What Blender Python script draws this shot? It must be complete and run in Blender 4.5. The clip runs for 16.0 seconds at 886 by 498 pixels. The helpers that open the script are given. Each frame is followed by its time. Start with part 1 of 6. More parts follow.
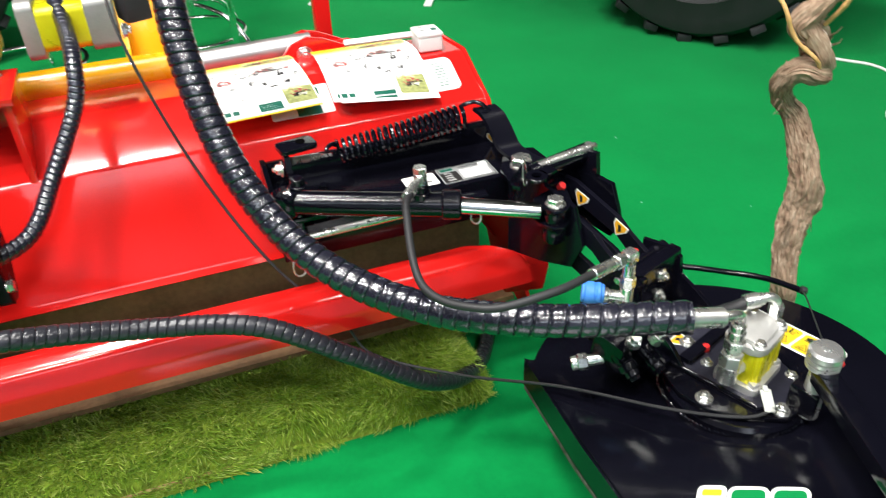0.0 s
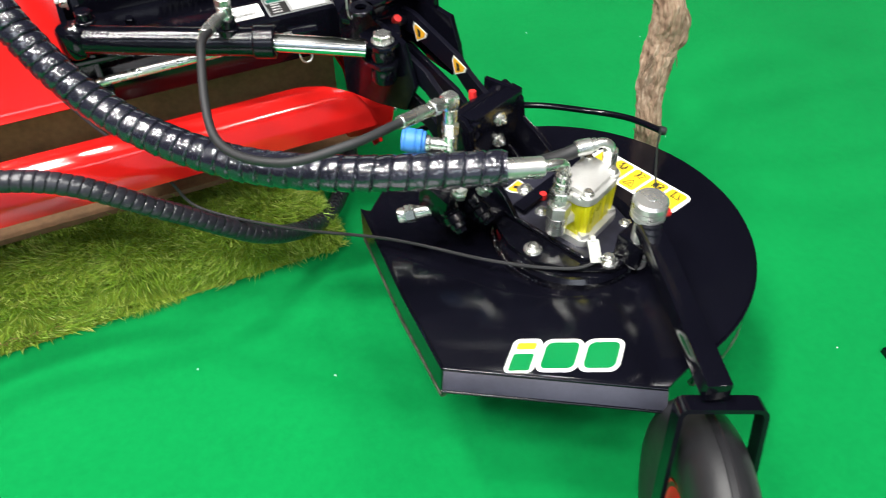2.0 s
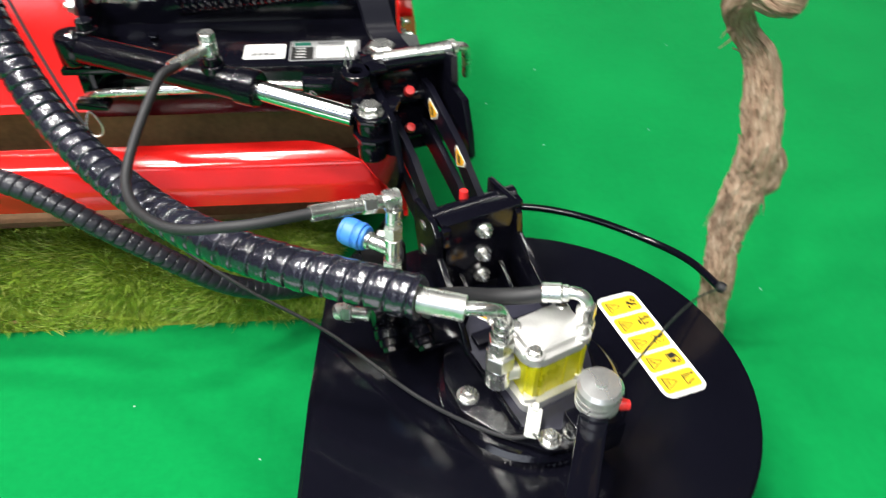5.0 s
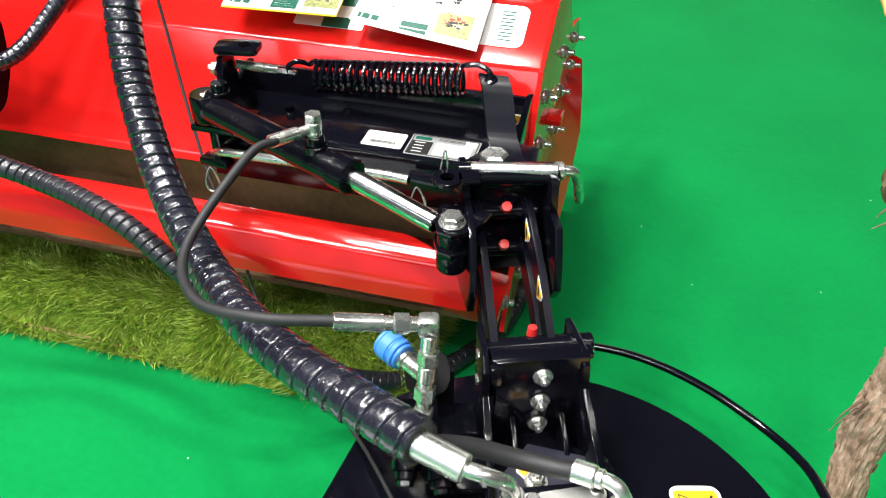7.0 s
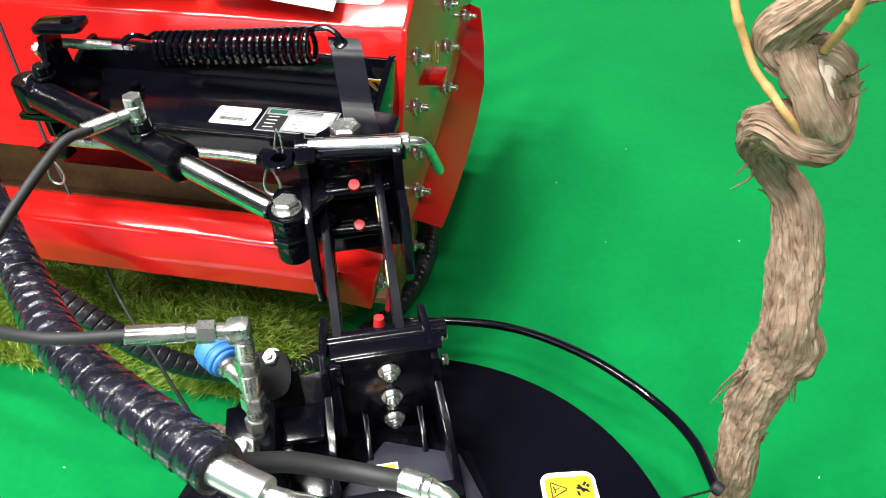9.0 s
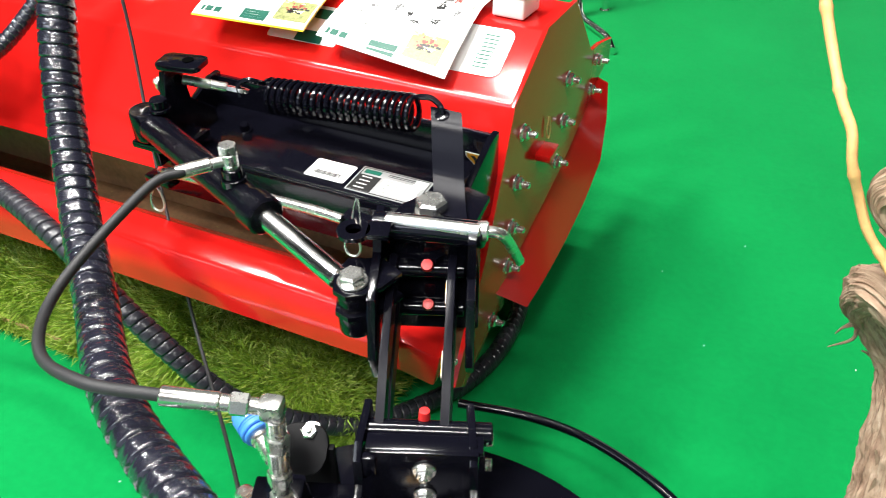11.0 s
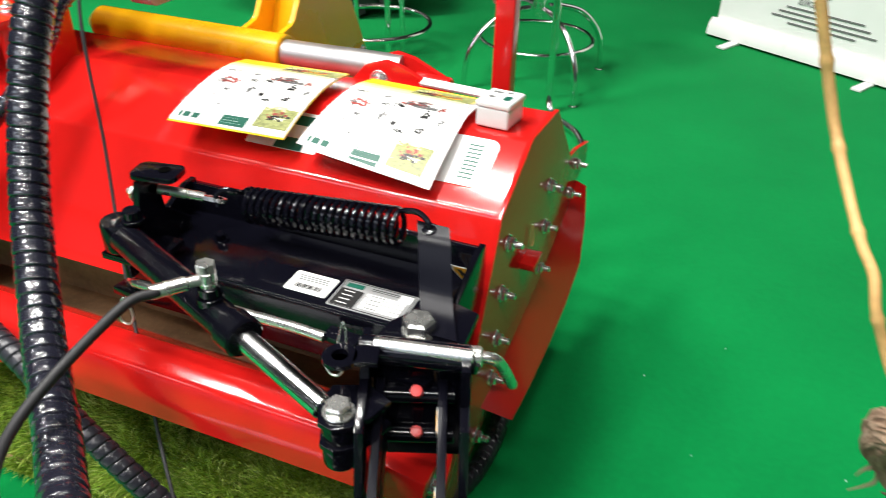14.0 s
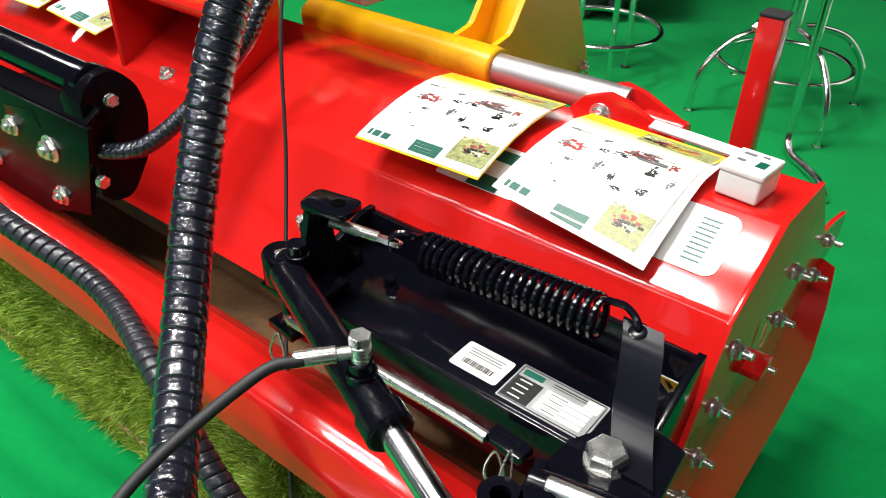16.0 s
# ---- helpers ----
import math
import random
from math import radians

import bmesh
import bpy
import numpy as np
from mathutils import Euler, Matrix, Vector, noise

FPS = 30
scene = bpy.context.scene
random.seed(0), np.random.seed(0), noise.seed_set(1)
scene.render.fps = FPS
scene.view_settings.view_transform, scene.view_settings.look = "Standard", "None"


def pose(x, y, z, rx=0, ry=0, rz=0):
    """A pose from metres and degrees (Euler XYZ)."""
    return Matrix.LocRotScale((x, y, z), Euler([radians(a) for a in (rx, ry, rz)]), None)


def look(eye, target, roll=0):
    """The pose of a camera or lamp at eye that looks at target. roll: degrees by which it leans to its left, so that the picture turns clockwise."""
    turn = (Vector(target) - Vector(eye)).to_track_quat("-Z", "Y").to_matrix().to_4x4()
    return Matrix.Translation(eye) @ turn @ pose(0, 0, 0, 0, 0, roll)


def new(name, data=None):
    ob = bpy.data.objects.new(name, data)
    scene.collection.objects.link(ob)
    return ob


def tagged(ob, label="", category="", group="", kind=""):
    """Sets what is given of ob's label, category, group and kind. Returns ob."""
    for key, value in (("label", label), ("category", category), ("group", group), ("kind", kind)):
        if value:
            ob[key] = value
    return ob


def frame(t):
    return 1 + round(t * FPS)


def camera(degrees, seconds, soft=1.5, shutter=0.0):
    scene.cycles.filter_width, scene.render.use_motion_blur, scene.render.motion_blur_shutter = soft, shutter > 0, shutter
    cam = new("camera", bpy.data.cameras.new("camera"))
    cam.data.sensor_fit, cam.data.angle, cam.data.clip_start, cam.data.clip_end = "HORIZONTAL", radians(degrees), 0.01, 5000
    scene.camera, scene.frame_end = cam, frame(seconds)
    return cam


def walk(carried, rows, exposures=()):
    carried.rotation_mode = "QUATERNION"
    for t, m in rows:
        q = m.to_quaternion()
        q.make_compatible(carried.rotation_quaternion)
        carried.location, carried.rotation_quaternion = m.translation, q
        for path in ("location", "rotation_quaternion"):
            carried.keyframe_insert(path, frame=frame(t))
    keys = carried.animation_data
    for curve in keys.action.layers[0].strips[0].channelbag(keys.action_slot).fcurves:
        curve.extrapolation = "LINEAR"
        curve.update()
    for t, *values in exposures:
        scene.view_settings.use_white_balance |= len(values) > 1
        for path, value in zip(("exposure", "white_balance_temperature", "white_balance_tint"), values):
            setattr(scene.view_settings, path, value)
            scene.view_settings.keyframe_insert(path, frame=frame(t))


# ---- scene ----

cam = camera(59.3, 16.0, soft=0.9, shutter=0.35)
PATH = [
    (0, (-0.625, -1.438, 1.222), (-0.068, 0.121, 0.099), -2.3),
    (0.5, (-0.592, -1.398, 1.211), (0.07, 0.031, -0.022), -1.7),
    (1, (-0.566, -1.371, 1.206), (0.19, -0.088, -0.129), 1.5),
    (1.5, (-0.51, -1.385, 1.192), (0.222, -0.162, -0.212), 1.1),
    (2, (-0.404, -1.429, 1.182), (0.164, -0.18, -0.273), -0.1),
    (2.5, (-0.299, -1.486, 1.177), (0.269, -0.295, -0.326), -0.2),
    (3, (-0.237, -1.504, 1.174), (0.341, -0.398, -0.389), 0.3),
    (3.5, (-0.196, -1.486, 1.163), (0.447, -0.317, -0.327), 3.9),
    (4, (-0.133, -1.408, 1.132), (0.324, -0.148, -0.352), 1.0),
    (4.5, (-0.073, -1.343, 1.125), (0.235, 0.022, -0.304), 0.7),
    (5, (-0.01, -1.313, 1.119), (0.101, 0.128, -0.263), 0.6),
    (5.2, (0.029, -1.337, 1.086), (-0.005, 0.163, -0.236), -0.2),
    (7.3, (0.154, -1.153, 1.105), (-0.249, 0.371, -0.126), 0.6),
    (7.5, (0.154, -1.129, 1.104), (-0.221, 0.395, -0.136), 1.1),
    (8, (0.172, -1.087, 1.1), (-0.132, 0.437, -0.158), 0.8),
    (8.2, (0.196, -1.08, 1.095), (-0.09, 0.422, -0.194), -0.2),
    (10.3, (0.392, -1.014, 1.067), (-0.237, 0.356, -0.247), -6.3),
    (10.5, (0.371, -1.002, 1.078), (-0.315, 0.362, -0.213), -5.8),
    (11, (0.335, -0.969, 1.102), (-0.319, 0.443, -0.155), -0.7),
    (11.5, (0.341, -0.931, 1.095), (-0.159, 0.51, -0.199), -1.1),
    (12, (0.373, -0.913, 1.082), (0.224, 0.553, -0.27), 3.1),
    (12.5, (0.408, -0.912, 1.079), (0.418, 0.543, -0.293), 3.8),
    (13, (0.408, -0.916, 1.09), (0.315, 0.637, -0.168), 1.6),
    (13.5, (0.356, -0.95, 1.117), (0.012, 0.654, -0.026), 1.5),
    (14, (0.28, -0.926, 1.119), (-0.333, 0.634, 0.027), 1.3),
    (14.5, (0.209, -0.882, 1.122), (-0.483, 0.647, 0.033), 2.2),
    (15, (0.157, -0.845, 1.119), (-0.544, 0.668, 0.015), 2.1),
    (15.5, (0.139, -0.794, 1.108), (-0.728, 0.625, -0.002), 2.5),
    (16, (0.161, -0.737, 1.101), (-0.847, 0.572, -0.025), 1.3),
]
walk(cam, [(t, look(eye, target, roll)) for t, eye, target, roll in PATH],
     [(0, 0.05), (1, 0.15), (2.5, 0.22), (3, 0.15), (4, 0.0), (4.5, 0.0), (5, 0.2), (7.5, 0.3), (8, 0.3), (10.5, 0.50), (11, 0.48), (12, 0.25), (13, 0.22), (13.5, 0.06), (14, -0.03), (15, -0.15), (16, -0.15)])

# ---- world and light ----
world = bpy.data.worlds.new("hall_air")
scene.world = world
world.use_nodes = True
world.node_tree.nodes["Background"].inputs[0].default_value = (0.8, 0.9, 1.0, 1)
world.node_tree.nodes["Background"].inputs[1].default_value = 0.05
scene.view_settings.exposure = 0.0


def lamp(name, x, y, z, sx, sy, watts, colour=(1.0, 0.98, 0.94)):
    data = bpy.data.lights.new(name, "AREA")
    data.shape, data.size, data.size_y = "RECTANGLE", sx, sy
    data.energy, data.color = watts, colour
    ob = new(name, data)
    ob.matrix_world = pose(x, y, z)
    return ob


for lx, ly, watts in ((-2.2, -2.6, 240), (0.6, -3.8, 200), (2.6, -1.8, 60), (-3.3, -1.5, 290), (-1.4, 0.4, 285), (-9.4, 0.5, 235)):
    for side in (-0.45, 0.45):
        lamp("ceiling_lamp", lx + side * 0.4, ly + side, 5.8, 0.9, 0.25, watts / 2)
# Added bluish fill panel, no opening behind it; its reflection brightens black front edges.
lamp("fill_panel", -3.6, -8.2, 5.8, 7.0, 3.4, 330, (0.84, 0.90, 1.0))


# ---- materials ----
def nodes_of(name):
    m = bpy.data.materials.new(name)
    m.use_nodes = True
    nt = m.node_tree
    return m, nt, nt.nodes["Principled BSDF"]


def link_noise(nt, scale, detail=4.0, rough=0.55, coords="Object"):
    tc = nt.nodes.new("ShaderNodeTexCoord")
    n = nt.nodes.new("ShaderNodeTexNoise")
    n.inputs["Scale"].default_value, n.inputs["Detail"].default_value = scale, detail
    n.inputs["Roughness"].default_value = rough
    nt.links.new(tc.outputs[coords], n.inputs["Vector"])
    return n


def ramp(nt, fac, stops):
    r = nt.nodes.new("ShaderNodeValToRGB")
    e = r.color_ramp.elements
    while len(e) < len(stops):
        e.new(0.5)
    for el, (p, c) in zip(e, stops):
        el.position, el.color = p, (*c, 1)
    nt.links.new(fac, r.inputs["Fac"])
    return r.outputs["Color"]


def surface(name, colour, rough=0.5, metal=0.0, vary=0.12, scale=6.0, fine=120.0, bump=0.05, coat=0.0, rough_vary=0.1, spec=0.5):
    """A painted, cast or plastic surface: two scales of colour change, uneven gloss and fine relief."""
    m, nt, b = nodes_of(name)
    big, small = link_noise(nt, scale), link_noise(nt, fine, 6.0)
    lo = tuple(max(c * (1 - vary), 0.0) for c in colour)
    hi = tuple(min(c * (1 + vary), 1.0) for c in colour)
    mix = nt.nodes.new("ShaderNodeMath")
    mix.operation = "MULTIPLY_ADD"
    mix.inputs[1].default_value = 0.35
    nt.links.new(small.outputs["Fac"], mix.inputs[0])
    half = nt.nodes.new("ShaderNodeMath")
    half.operation = "MULTIPLY"
    half.inputs[1].default_value = 0.65
    nt.links.new(big.outputs["Fac"], half.inputs[0])
    nt.links.new(half.outputs[0], mix.inputs[2])
    nt.links.new(ramp(nt, mix.outputs[0], [(0.3, lo), (0.7, hi)]), b.inputs["Base Color"])
    rr = nt.nodes.new("ShaderNodeMapRange")
    rr.inputs["From Min"].default_value, rr.inputs["From Max"].default_value = 0.3, 0.7
    rr.inputs["To Min"].default_value, rr.inputs["To Max"].default_value = max(rough - rough_vary * 0.5, 0.02), min(rough + rough_vary, 1)
    nt.links.new(big.outputs["Fac"], rr.inputs["Value"])
    nt.links.new(rr.outputs["Result"], b.inputs["Roughness"])
    b.inputs["Metallic"].default_value = metal
    b.inputs["Coat Weight"].default_value = coat
    b.inputs["Coat Roughness"].default_value = 0.04
    b.inputs["Specular IOR Level"].default_value = spec
    if bump:
        bp = nt.nodes.new("ShaderNodeBump")
        bp.inputs["Strength"].default_value, bp.inputs["Distance"].default_value = bump, 0.002
        nt.links.new(small.outputs["Fac"], bp.inputs["Height"])
        nt.links.new(bp.outputs["Normal"], b.inputs["Normal"])
    return m


def carpet_material():
    m, nt, b = nodes_of("green_carpet")
    fibre, patch, speck = link_noise(nt, 900.0, 3.0, 0.7), link_noise(nt, 1.7, 6.0, 0.62), link_noise(nt, 60.0, 4.0, 0.7)
    mix = nt.nodes.new("ShaderNodeMath")
    mix.operation = "MULTIPLY_ADD"
    mix.inputs[1].default_value = 0.22
    nt.links.new(fibre.outputs["Fac"], mix.inputs[0])
    part_b = nt.nodes.new("ShaderNodeMath")
    part_b.operation = "MULTIPLY_ADD"
    part_b.inputs[1].default_value = 0.30
    nt.links.new(speck.outputs["Fac"], part_b.inputs[0])
    part_c = nt.nodes.new("ShaderNodeMath")
    part_c.operation = "MULTIPLY"
    part_c.inputs[1].default_value = 0.48
    nt.links.new(patch.outputs["Fac"], part_c.inputs[0])
    nt.links.new(part_c.outputs[0], part_b.inputs[2])
    nt.links.new(part_b.outputs[0], mix.inputs[2])
    col = ramp(nt, mix.outputs[0], [(0.3, (0.001, 0.162, 0.037)), (0.7, (0.002, 0.272, 0.060))])
    nt.links.new(col, b.inputs["Base Color"])
    b.inputs["Roughness"].default_value = 0.95
    b.inputs["Specular IOR Level"].default_value = 0.04
    b.inputs["Sheen Weight"].default_value = 0.04
    bp = nt.nodes.new("ShaderNodeBump")
    bp.inputs["Strength"].default_value, bp.inputs["Distance"].default_value = 0.35, 0.003
    nt.links.new(fibre.outputs["Fac"], bp.inputs["Height"])
    nt.links.new(bp.outputs["Normal"], b.inputs["Normal"])
    return m


def bark_material():
    """Fibrous peeling bark: the fibres run along each stem, by the stem's own length and turn."""
    m, nt, b = nodes_of("vine_bark")
    at = nt.nodes.new("ShaderNodeAttribute")
    at.attribute_name = "along"
    layers = []
    for scale, detail in (((1.6, 1.6, 14.0), 5.0), ((5.0, 5.0, 34.0), 7.0)):
        mp = nt.nodes.new("ShaderNodeMapping")
        mp.inputs["Scale"].default_value = scale
        nt.links.new(at.outputs["Vector"], mp.inputs["Vector"])
        n = nt.nodes.new("ShaderNodeTexNoise")
        n.inputs["Scale"].default_value, n.inputs["Detail"].default_value, n.inputs["Distortion"].default_value = 1.0, detail, 1.4
        nt.links.new(mp.outputs["Vector"], n.inputs["Vector"])
        layers.append(n.outputs["Fac"])
    flakes = link_noise(nt, 48.0, 8.0, 0.62)
    layers.append(flakes.outputs["Fac"])
    total = None
    for fac, share in zip(layers, (0.28, 0.36, 0.36)):
        mix = nt.nodes.new("ShaderNodeMath")
        mix.operation = "MULTIPLY_ADD"
        mix.inputs[1].default_value, mix.inputs[2].default_value = share, 0.0
        nt.links.new(fac, mix.inputs[0])
        if total:
            nt.links.new(total, mix.inputs[2])
        total = mix.outputs[0]
    col = ramp(nt, mix.outputs[0], [(0.34, (0.115, 0.068, 0.044)), (0.43, (0.28, 0.178, 0.120)), (0.53, (0.40, 0.280, 0.195)), (0.63, (0.54, 0.415, 0.310))])
    nt.links.new(col, b.inputs["Base Color"])
    b.inputs["Roughness"].default_value = 0.9
    b.inputs["Specular IOR Level"].default_value = 0.25
    bp = nt.nodes.new("ShaderNodeBump")
    bp.inputs["Strength"].default_value, bp.inputs["Distance"].default_value = 0.9, 0.009
    nt.links.new(mix.outputs[0], bp.inputs["Height"])
    nt.links.new(bp.outputs["Normal"], b.inputs["Normal"])
    return m


def grass_material():
    m, nt, b = nodes_of("artificial_grass")
    geo = nt.nodes.new("ShaderNodeNewGeometry")
    col = ramp(nt, geo.outputs["Random Per Island"], [(0.0, (0.11, 0.21, 0.012)), (0.4, (0.23, 0.38, 0.028)), (0.75, (0.34, 0.48, 0.055)), (1.0, (0.50, 0.56, 0.15))])
    nt.links.new(col, b.inputs["Base Color"])
    b.inputs["Roughness"].default_value = 0.5
    return m


def wood_material(name, dark, light):
    m, nt, b = nodes_of(name)
    tc = nt.nodes.new("ShaderNodeTexCoord")
    mp = nt.nodes.new("ShaderNodeMapping")
    mp.inputs["Scale"].default_value = (3.0, 60.0, 60.0)
    nt.links.new(tc.outputs["Object"], mp.inputs["Vector"])
    n = nt.nodes.new("ShaderNodeTexNoise")
    n.inputs["Scale"].default_value, n.inputs["Detail"].default_value = 1.0, 6.0
    nt.links.new(mp.outputs["Vector"], n.inputs["Vector"])
    nt.links.new(ramp(nt, n.outputs["Fac"], [(0.3, dark), (0.7, light)]), b.inputs["Base Color"])
    b.inputs["Roughness"].default_value = 0.7
    return m


CARPET = carpet_material()
RED = surface("red_paint", (0.62, 0.012, 0.010), 0.11, 0, 0.08, 3.0, 400.0, 0.02, coat=0.12, rough_vary=0.06)
YELLOW = surface("yellow_paint", (0.84, 0.42, 0.006), 0.25, 0, 0.08, 4.0, 300.0, 0.03, coat=0.3)
BLACK = surface("black_gloss_paint", (0.0032, 0.0032, 0.0062), 0.12, 0, 0.2, 5.0, 260.0, 0.05, coat=0.0, rough_vary=0.05, spec=0.38)
BLACK_PEEL = surface("black_orange_peel_paint", (0.0032, 0.0032, 0.0058), 0.10, 0, 0.2, 5.0, 150.0, 0.3, spec=0.38)
TURNED = surface("turned_aluminium", (0.76, 0.76, 0.75), 0.26, 0.85, 0.06, 20.0, 400.0, 0.04)
BLACK_MATT = surface("black_matt_paint", (0.004, 0.004, 0.005), 0.5, 0, 0.2, 5.0, 220.0, 0.05, spec=0.12)
# Blue-grey lift in this black stands for light reflected off the paint.
LIP = surface("sheen_tinted_black", (0.026, 0.026, 0.042), 0.36, 0.3, 0.3, 14.0, 160.0, 0.05, spec=0.7)
WORN = surface("worn_steel_edge", (0.10, 0.085, 0.075), 0.3, 0.55, 0.9, 45.0, 160.0, 0.3)
BLACK_UNIT = surface("black_thick_paint", (0.0035, 0.0035, 0.005), 0.18, 0, 0.2, 5.0, 150.0, 0.3, spec=0.09)
BLACK_SATIN = surface("black_satin_paint", (0.004, 0.004, 0.008), 0.28, 0, 0.2, 5.0, 220.0, 0.05, spec=0.13)
PLASTIC = surface("black_hose_plastic", (0.013, 0.013, 0.022), 0.19, 0, 0.2, 10.0, 110.0, 0.30, coat=0.5, rough_vary=0.06, spec=0.8)
MATT_PLASTIC = surface("black_hose_sheath", (0.020, 0.020, 0.026), 0.26, 0, 0.2, 10.0, 170.0, 0.15)
BRUSHED = surface("brushed_rod_steel", (0.60, 0.58, 0.57), 0.34, 0.9, 0.08, 10.0, 300.0, 0.02)
# Flat black for discs that stand in for the shade inside holes.
HOLE_SHADE = surface("hole_shade_black", (0.002, 0.002, 0.002), 1.0, 0, 0.05, 10.0, 300.0, 0.0, spec=0.0)
RUBBER = surface("black_rubber", (0.016, 0.016, 0.018), 0.55, 0, 0.2, 12.0, 500.0, 0.1)
TYRE = surface("tyre_rubber", (0.010, 0.010, 0.012), 0.6, 0, 0.2, 12.0, 300.0, 0.12)
CASTER = surface("dusty_caster_rubber", (0.011, 0.011, 0.013), 0.40, 0, 0.25, 14.0, 220.0, 0.15)
ZINC = surface("zinc_plated_steel", (0.76, 0.76, 0.73), 0.25, 0.92, 0.12, 30.0, 500.0, 0.05)
CHROME = surface("polished_steel", (0.80, 0.80, 0.79), 0.12, 1.0, 0.05, 10.0, 300.0, 0.01)
ALU = surface("cast_aluminium", (0.66, 0.65, 0.63), 0.40, 0.65, 0.1, 25.0, 350.0, 0.12)
DULL_ALU = surface("dull_cast_aluminium", (0.36, 0.35, 0.34), 0.45, 0.6, 0.12, 25.0, 350.0, 0.15)
MOTOR = surface("yellow_anodised", (0.72, 0.66, 0.01), 0.3, 0.35, 0.12, 20.0, 300.0, 0.05)
WHITE = surface("white_print", (0.82, 0.82, 0.80), 0.35, 0, 0.03, 10.0, 300.0, 0.0)
PLASTIC_WHITE = surface("white_frosted_plastic", (0.78, 0.78, 0.76), 0.3, 0, 0.03, 10.0, 300.0, 0.0)
CLIP = surface("off_white_plastic", (0.50, 0.51, 0.47), 0.35, 0, 0.05, 20.0, 300.0, 0.0)
GREEN_INK = surface("green_ink", (0.0, 0.20, 0.05), 0.35, 0, 0.05, 20.0, 300.0, 0.0)
TEAL_INK = surface("dark_green_ink", (0.003, 0.10, 0.065), 0.4, 0, 0.05, 20.0, 300.0, 0.0)
YELLOW_INK = surface("yellow_ink", (0.80, 0.55, 0.02), 0.35, 0, 0.1, 30.0, 300.0, 0.0)
ORANGE_INK = surface("orange_ink", (0.85, 0.42, 0.02), 0.35, 0, 0.05, 30.0, 300.0, 0.0)
BLACK_INK = surface("black_ink", (0.015, 0.015, 0.015), 0.4, 0, 0.05, 30.0, 300.0, 0.0)
PALE_INK = surface("pale_yellow_ink", (0.80, 0.74, 0.40), 0.35, 0, 0.1, 30.0, 300.0, 0.0)
GREY_INK = surface("grey_ink", (0.16, 0.16, 0.16), 0.4, 0, 0.3, 80.0, 300.0, 0.0)
RED_INK = surface("red_ink", (0.36, 0.07, 0.06), 0.4, 0, 0.3, 80.0, 300.0, 0.0)
OLIVE_INK = surface("photo_green_ink", (0.30, 0.32, 0.12), 0.4, 0, 0.6, 120.0, 400.0, 0.0)
PLATE_ALU = surface("printed_metal_plate", (0.55, 0.56, 0.56), 0.35, 0.6, 0.08, 30.0, 300.0, 0.0)
RED_PLASTIC = surface("red_plastic_cap", (0.75, 0.03, 0.03), 0.35, 0, 0.05, 20.0, 300.0, 0.0)
BLUE_PLASTIC = surface("blue_plastic_cap", (0.06, 0.25, 0.75), 0.4, 0, 0.08, 20.0, 300.0, 0.0)
INSIDE = surface("dusty_brown_steel", (0.24, 0.13, 0.06), 0.7, 0, 0.4, 9.0, 90.0, 0.3)
BARK = bark_material()
CANE = surface("pruned_cane", (0.68, 0.395, 0.15), 0.5, 0, 0.3, 18.0, 160.0, 0.2)
CUT = surface("fresh_cut_wood", (0.70, 0.57, 0.46), 0.8, 0, 0.15, 60.0, 300.0, 0.3)
GRASS = grass_material()
TURF = surface("turf_backing", (0.19, 0.26, 0.022), 0.95, 0, 0.5, 40.0, 200.0, 0.6)
PINE = wood_material("pine_board", (0.30, 0.17, 0.07), (0.48, 0.31, 0.15))
DARK_FLOOR = surface("dark_hall_floor", (0.02, 0.02, 0.022), 0.5, 0, 0.2, 2.0, 60.0, 0.1)
WALL = surface("hall_wall", (0.03, 0.03, 0.034), 0.9, 0, 0.1, 0.5, 40.0, 0.05)
# Unseen south wall, made pale and bluish to bounce light onto front-facing parts.
PALE_WALL = surface("pale_bounce_wall", (0.62, 0.66, 0.80), 0.8, 0, 0.06, 0.5, 40.0, 0.05)
CEIL = surface("hall_ceiling", (0.022, 0.022, 0.026), 0.9, 0, 0.1, 0.5, 40.0, 0.05)
PHOTO = surface("pale_photo_print", (0.78, 0.77, 0.82), 0.3, 0, 0.10, 6.0, 12.0, 0.0)
SLATE_INK = surface("slate_ink", (0.16, 0.15, 0.20), 0.35, 0, 0.25, 20.0, 90.0, 0.0)


# ---- builders ----
ORIGIN = {}


def thing(name, at, label, category, group=""):
    ob = new(name)
    ob.location = at
    ob.empty_display_size = 0.05
    ORIGIN[ob.name] = Vector(at)
    return tagged(ob, label, category, group)


def part(name, bm, material, parent, label="", kind=""):
    """One bmesh, in world places, as one mesh under a thing or a part; with no parent it stands alone."""
    o = ORIGIN[parent.name] if parent else Vector((0, 0, 0))
    bmesh.ops.recalc_face_normals(bm, faces=bm.faces[:])
    bm.transform(Matrix.Translation(-o))
    me = bpy.data.meshes.new(name)
    bm.to_mesh(me)
    bm.free()
    me.materials.append(material)
    me.shade_smooth()
    me.set_sharp_from_angle(angle=radians(38))
    ob = new(name, me)
    ob.parent = parent
    ORIGIN[ob.name] = o
    return tagged(ob, label, kind=kind)


MESHES = {}


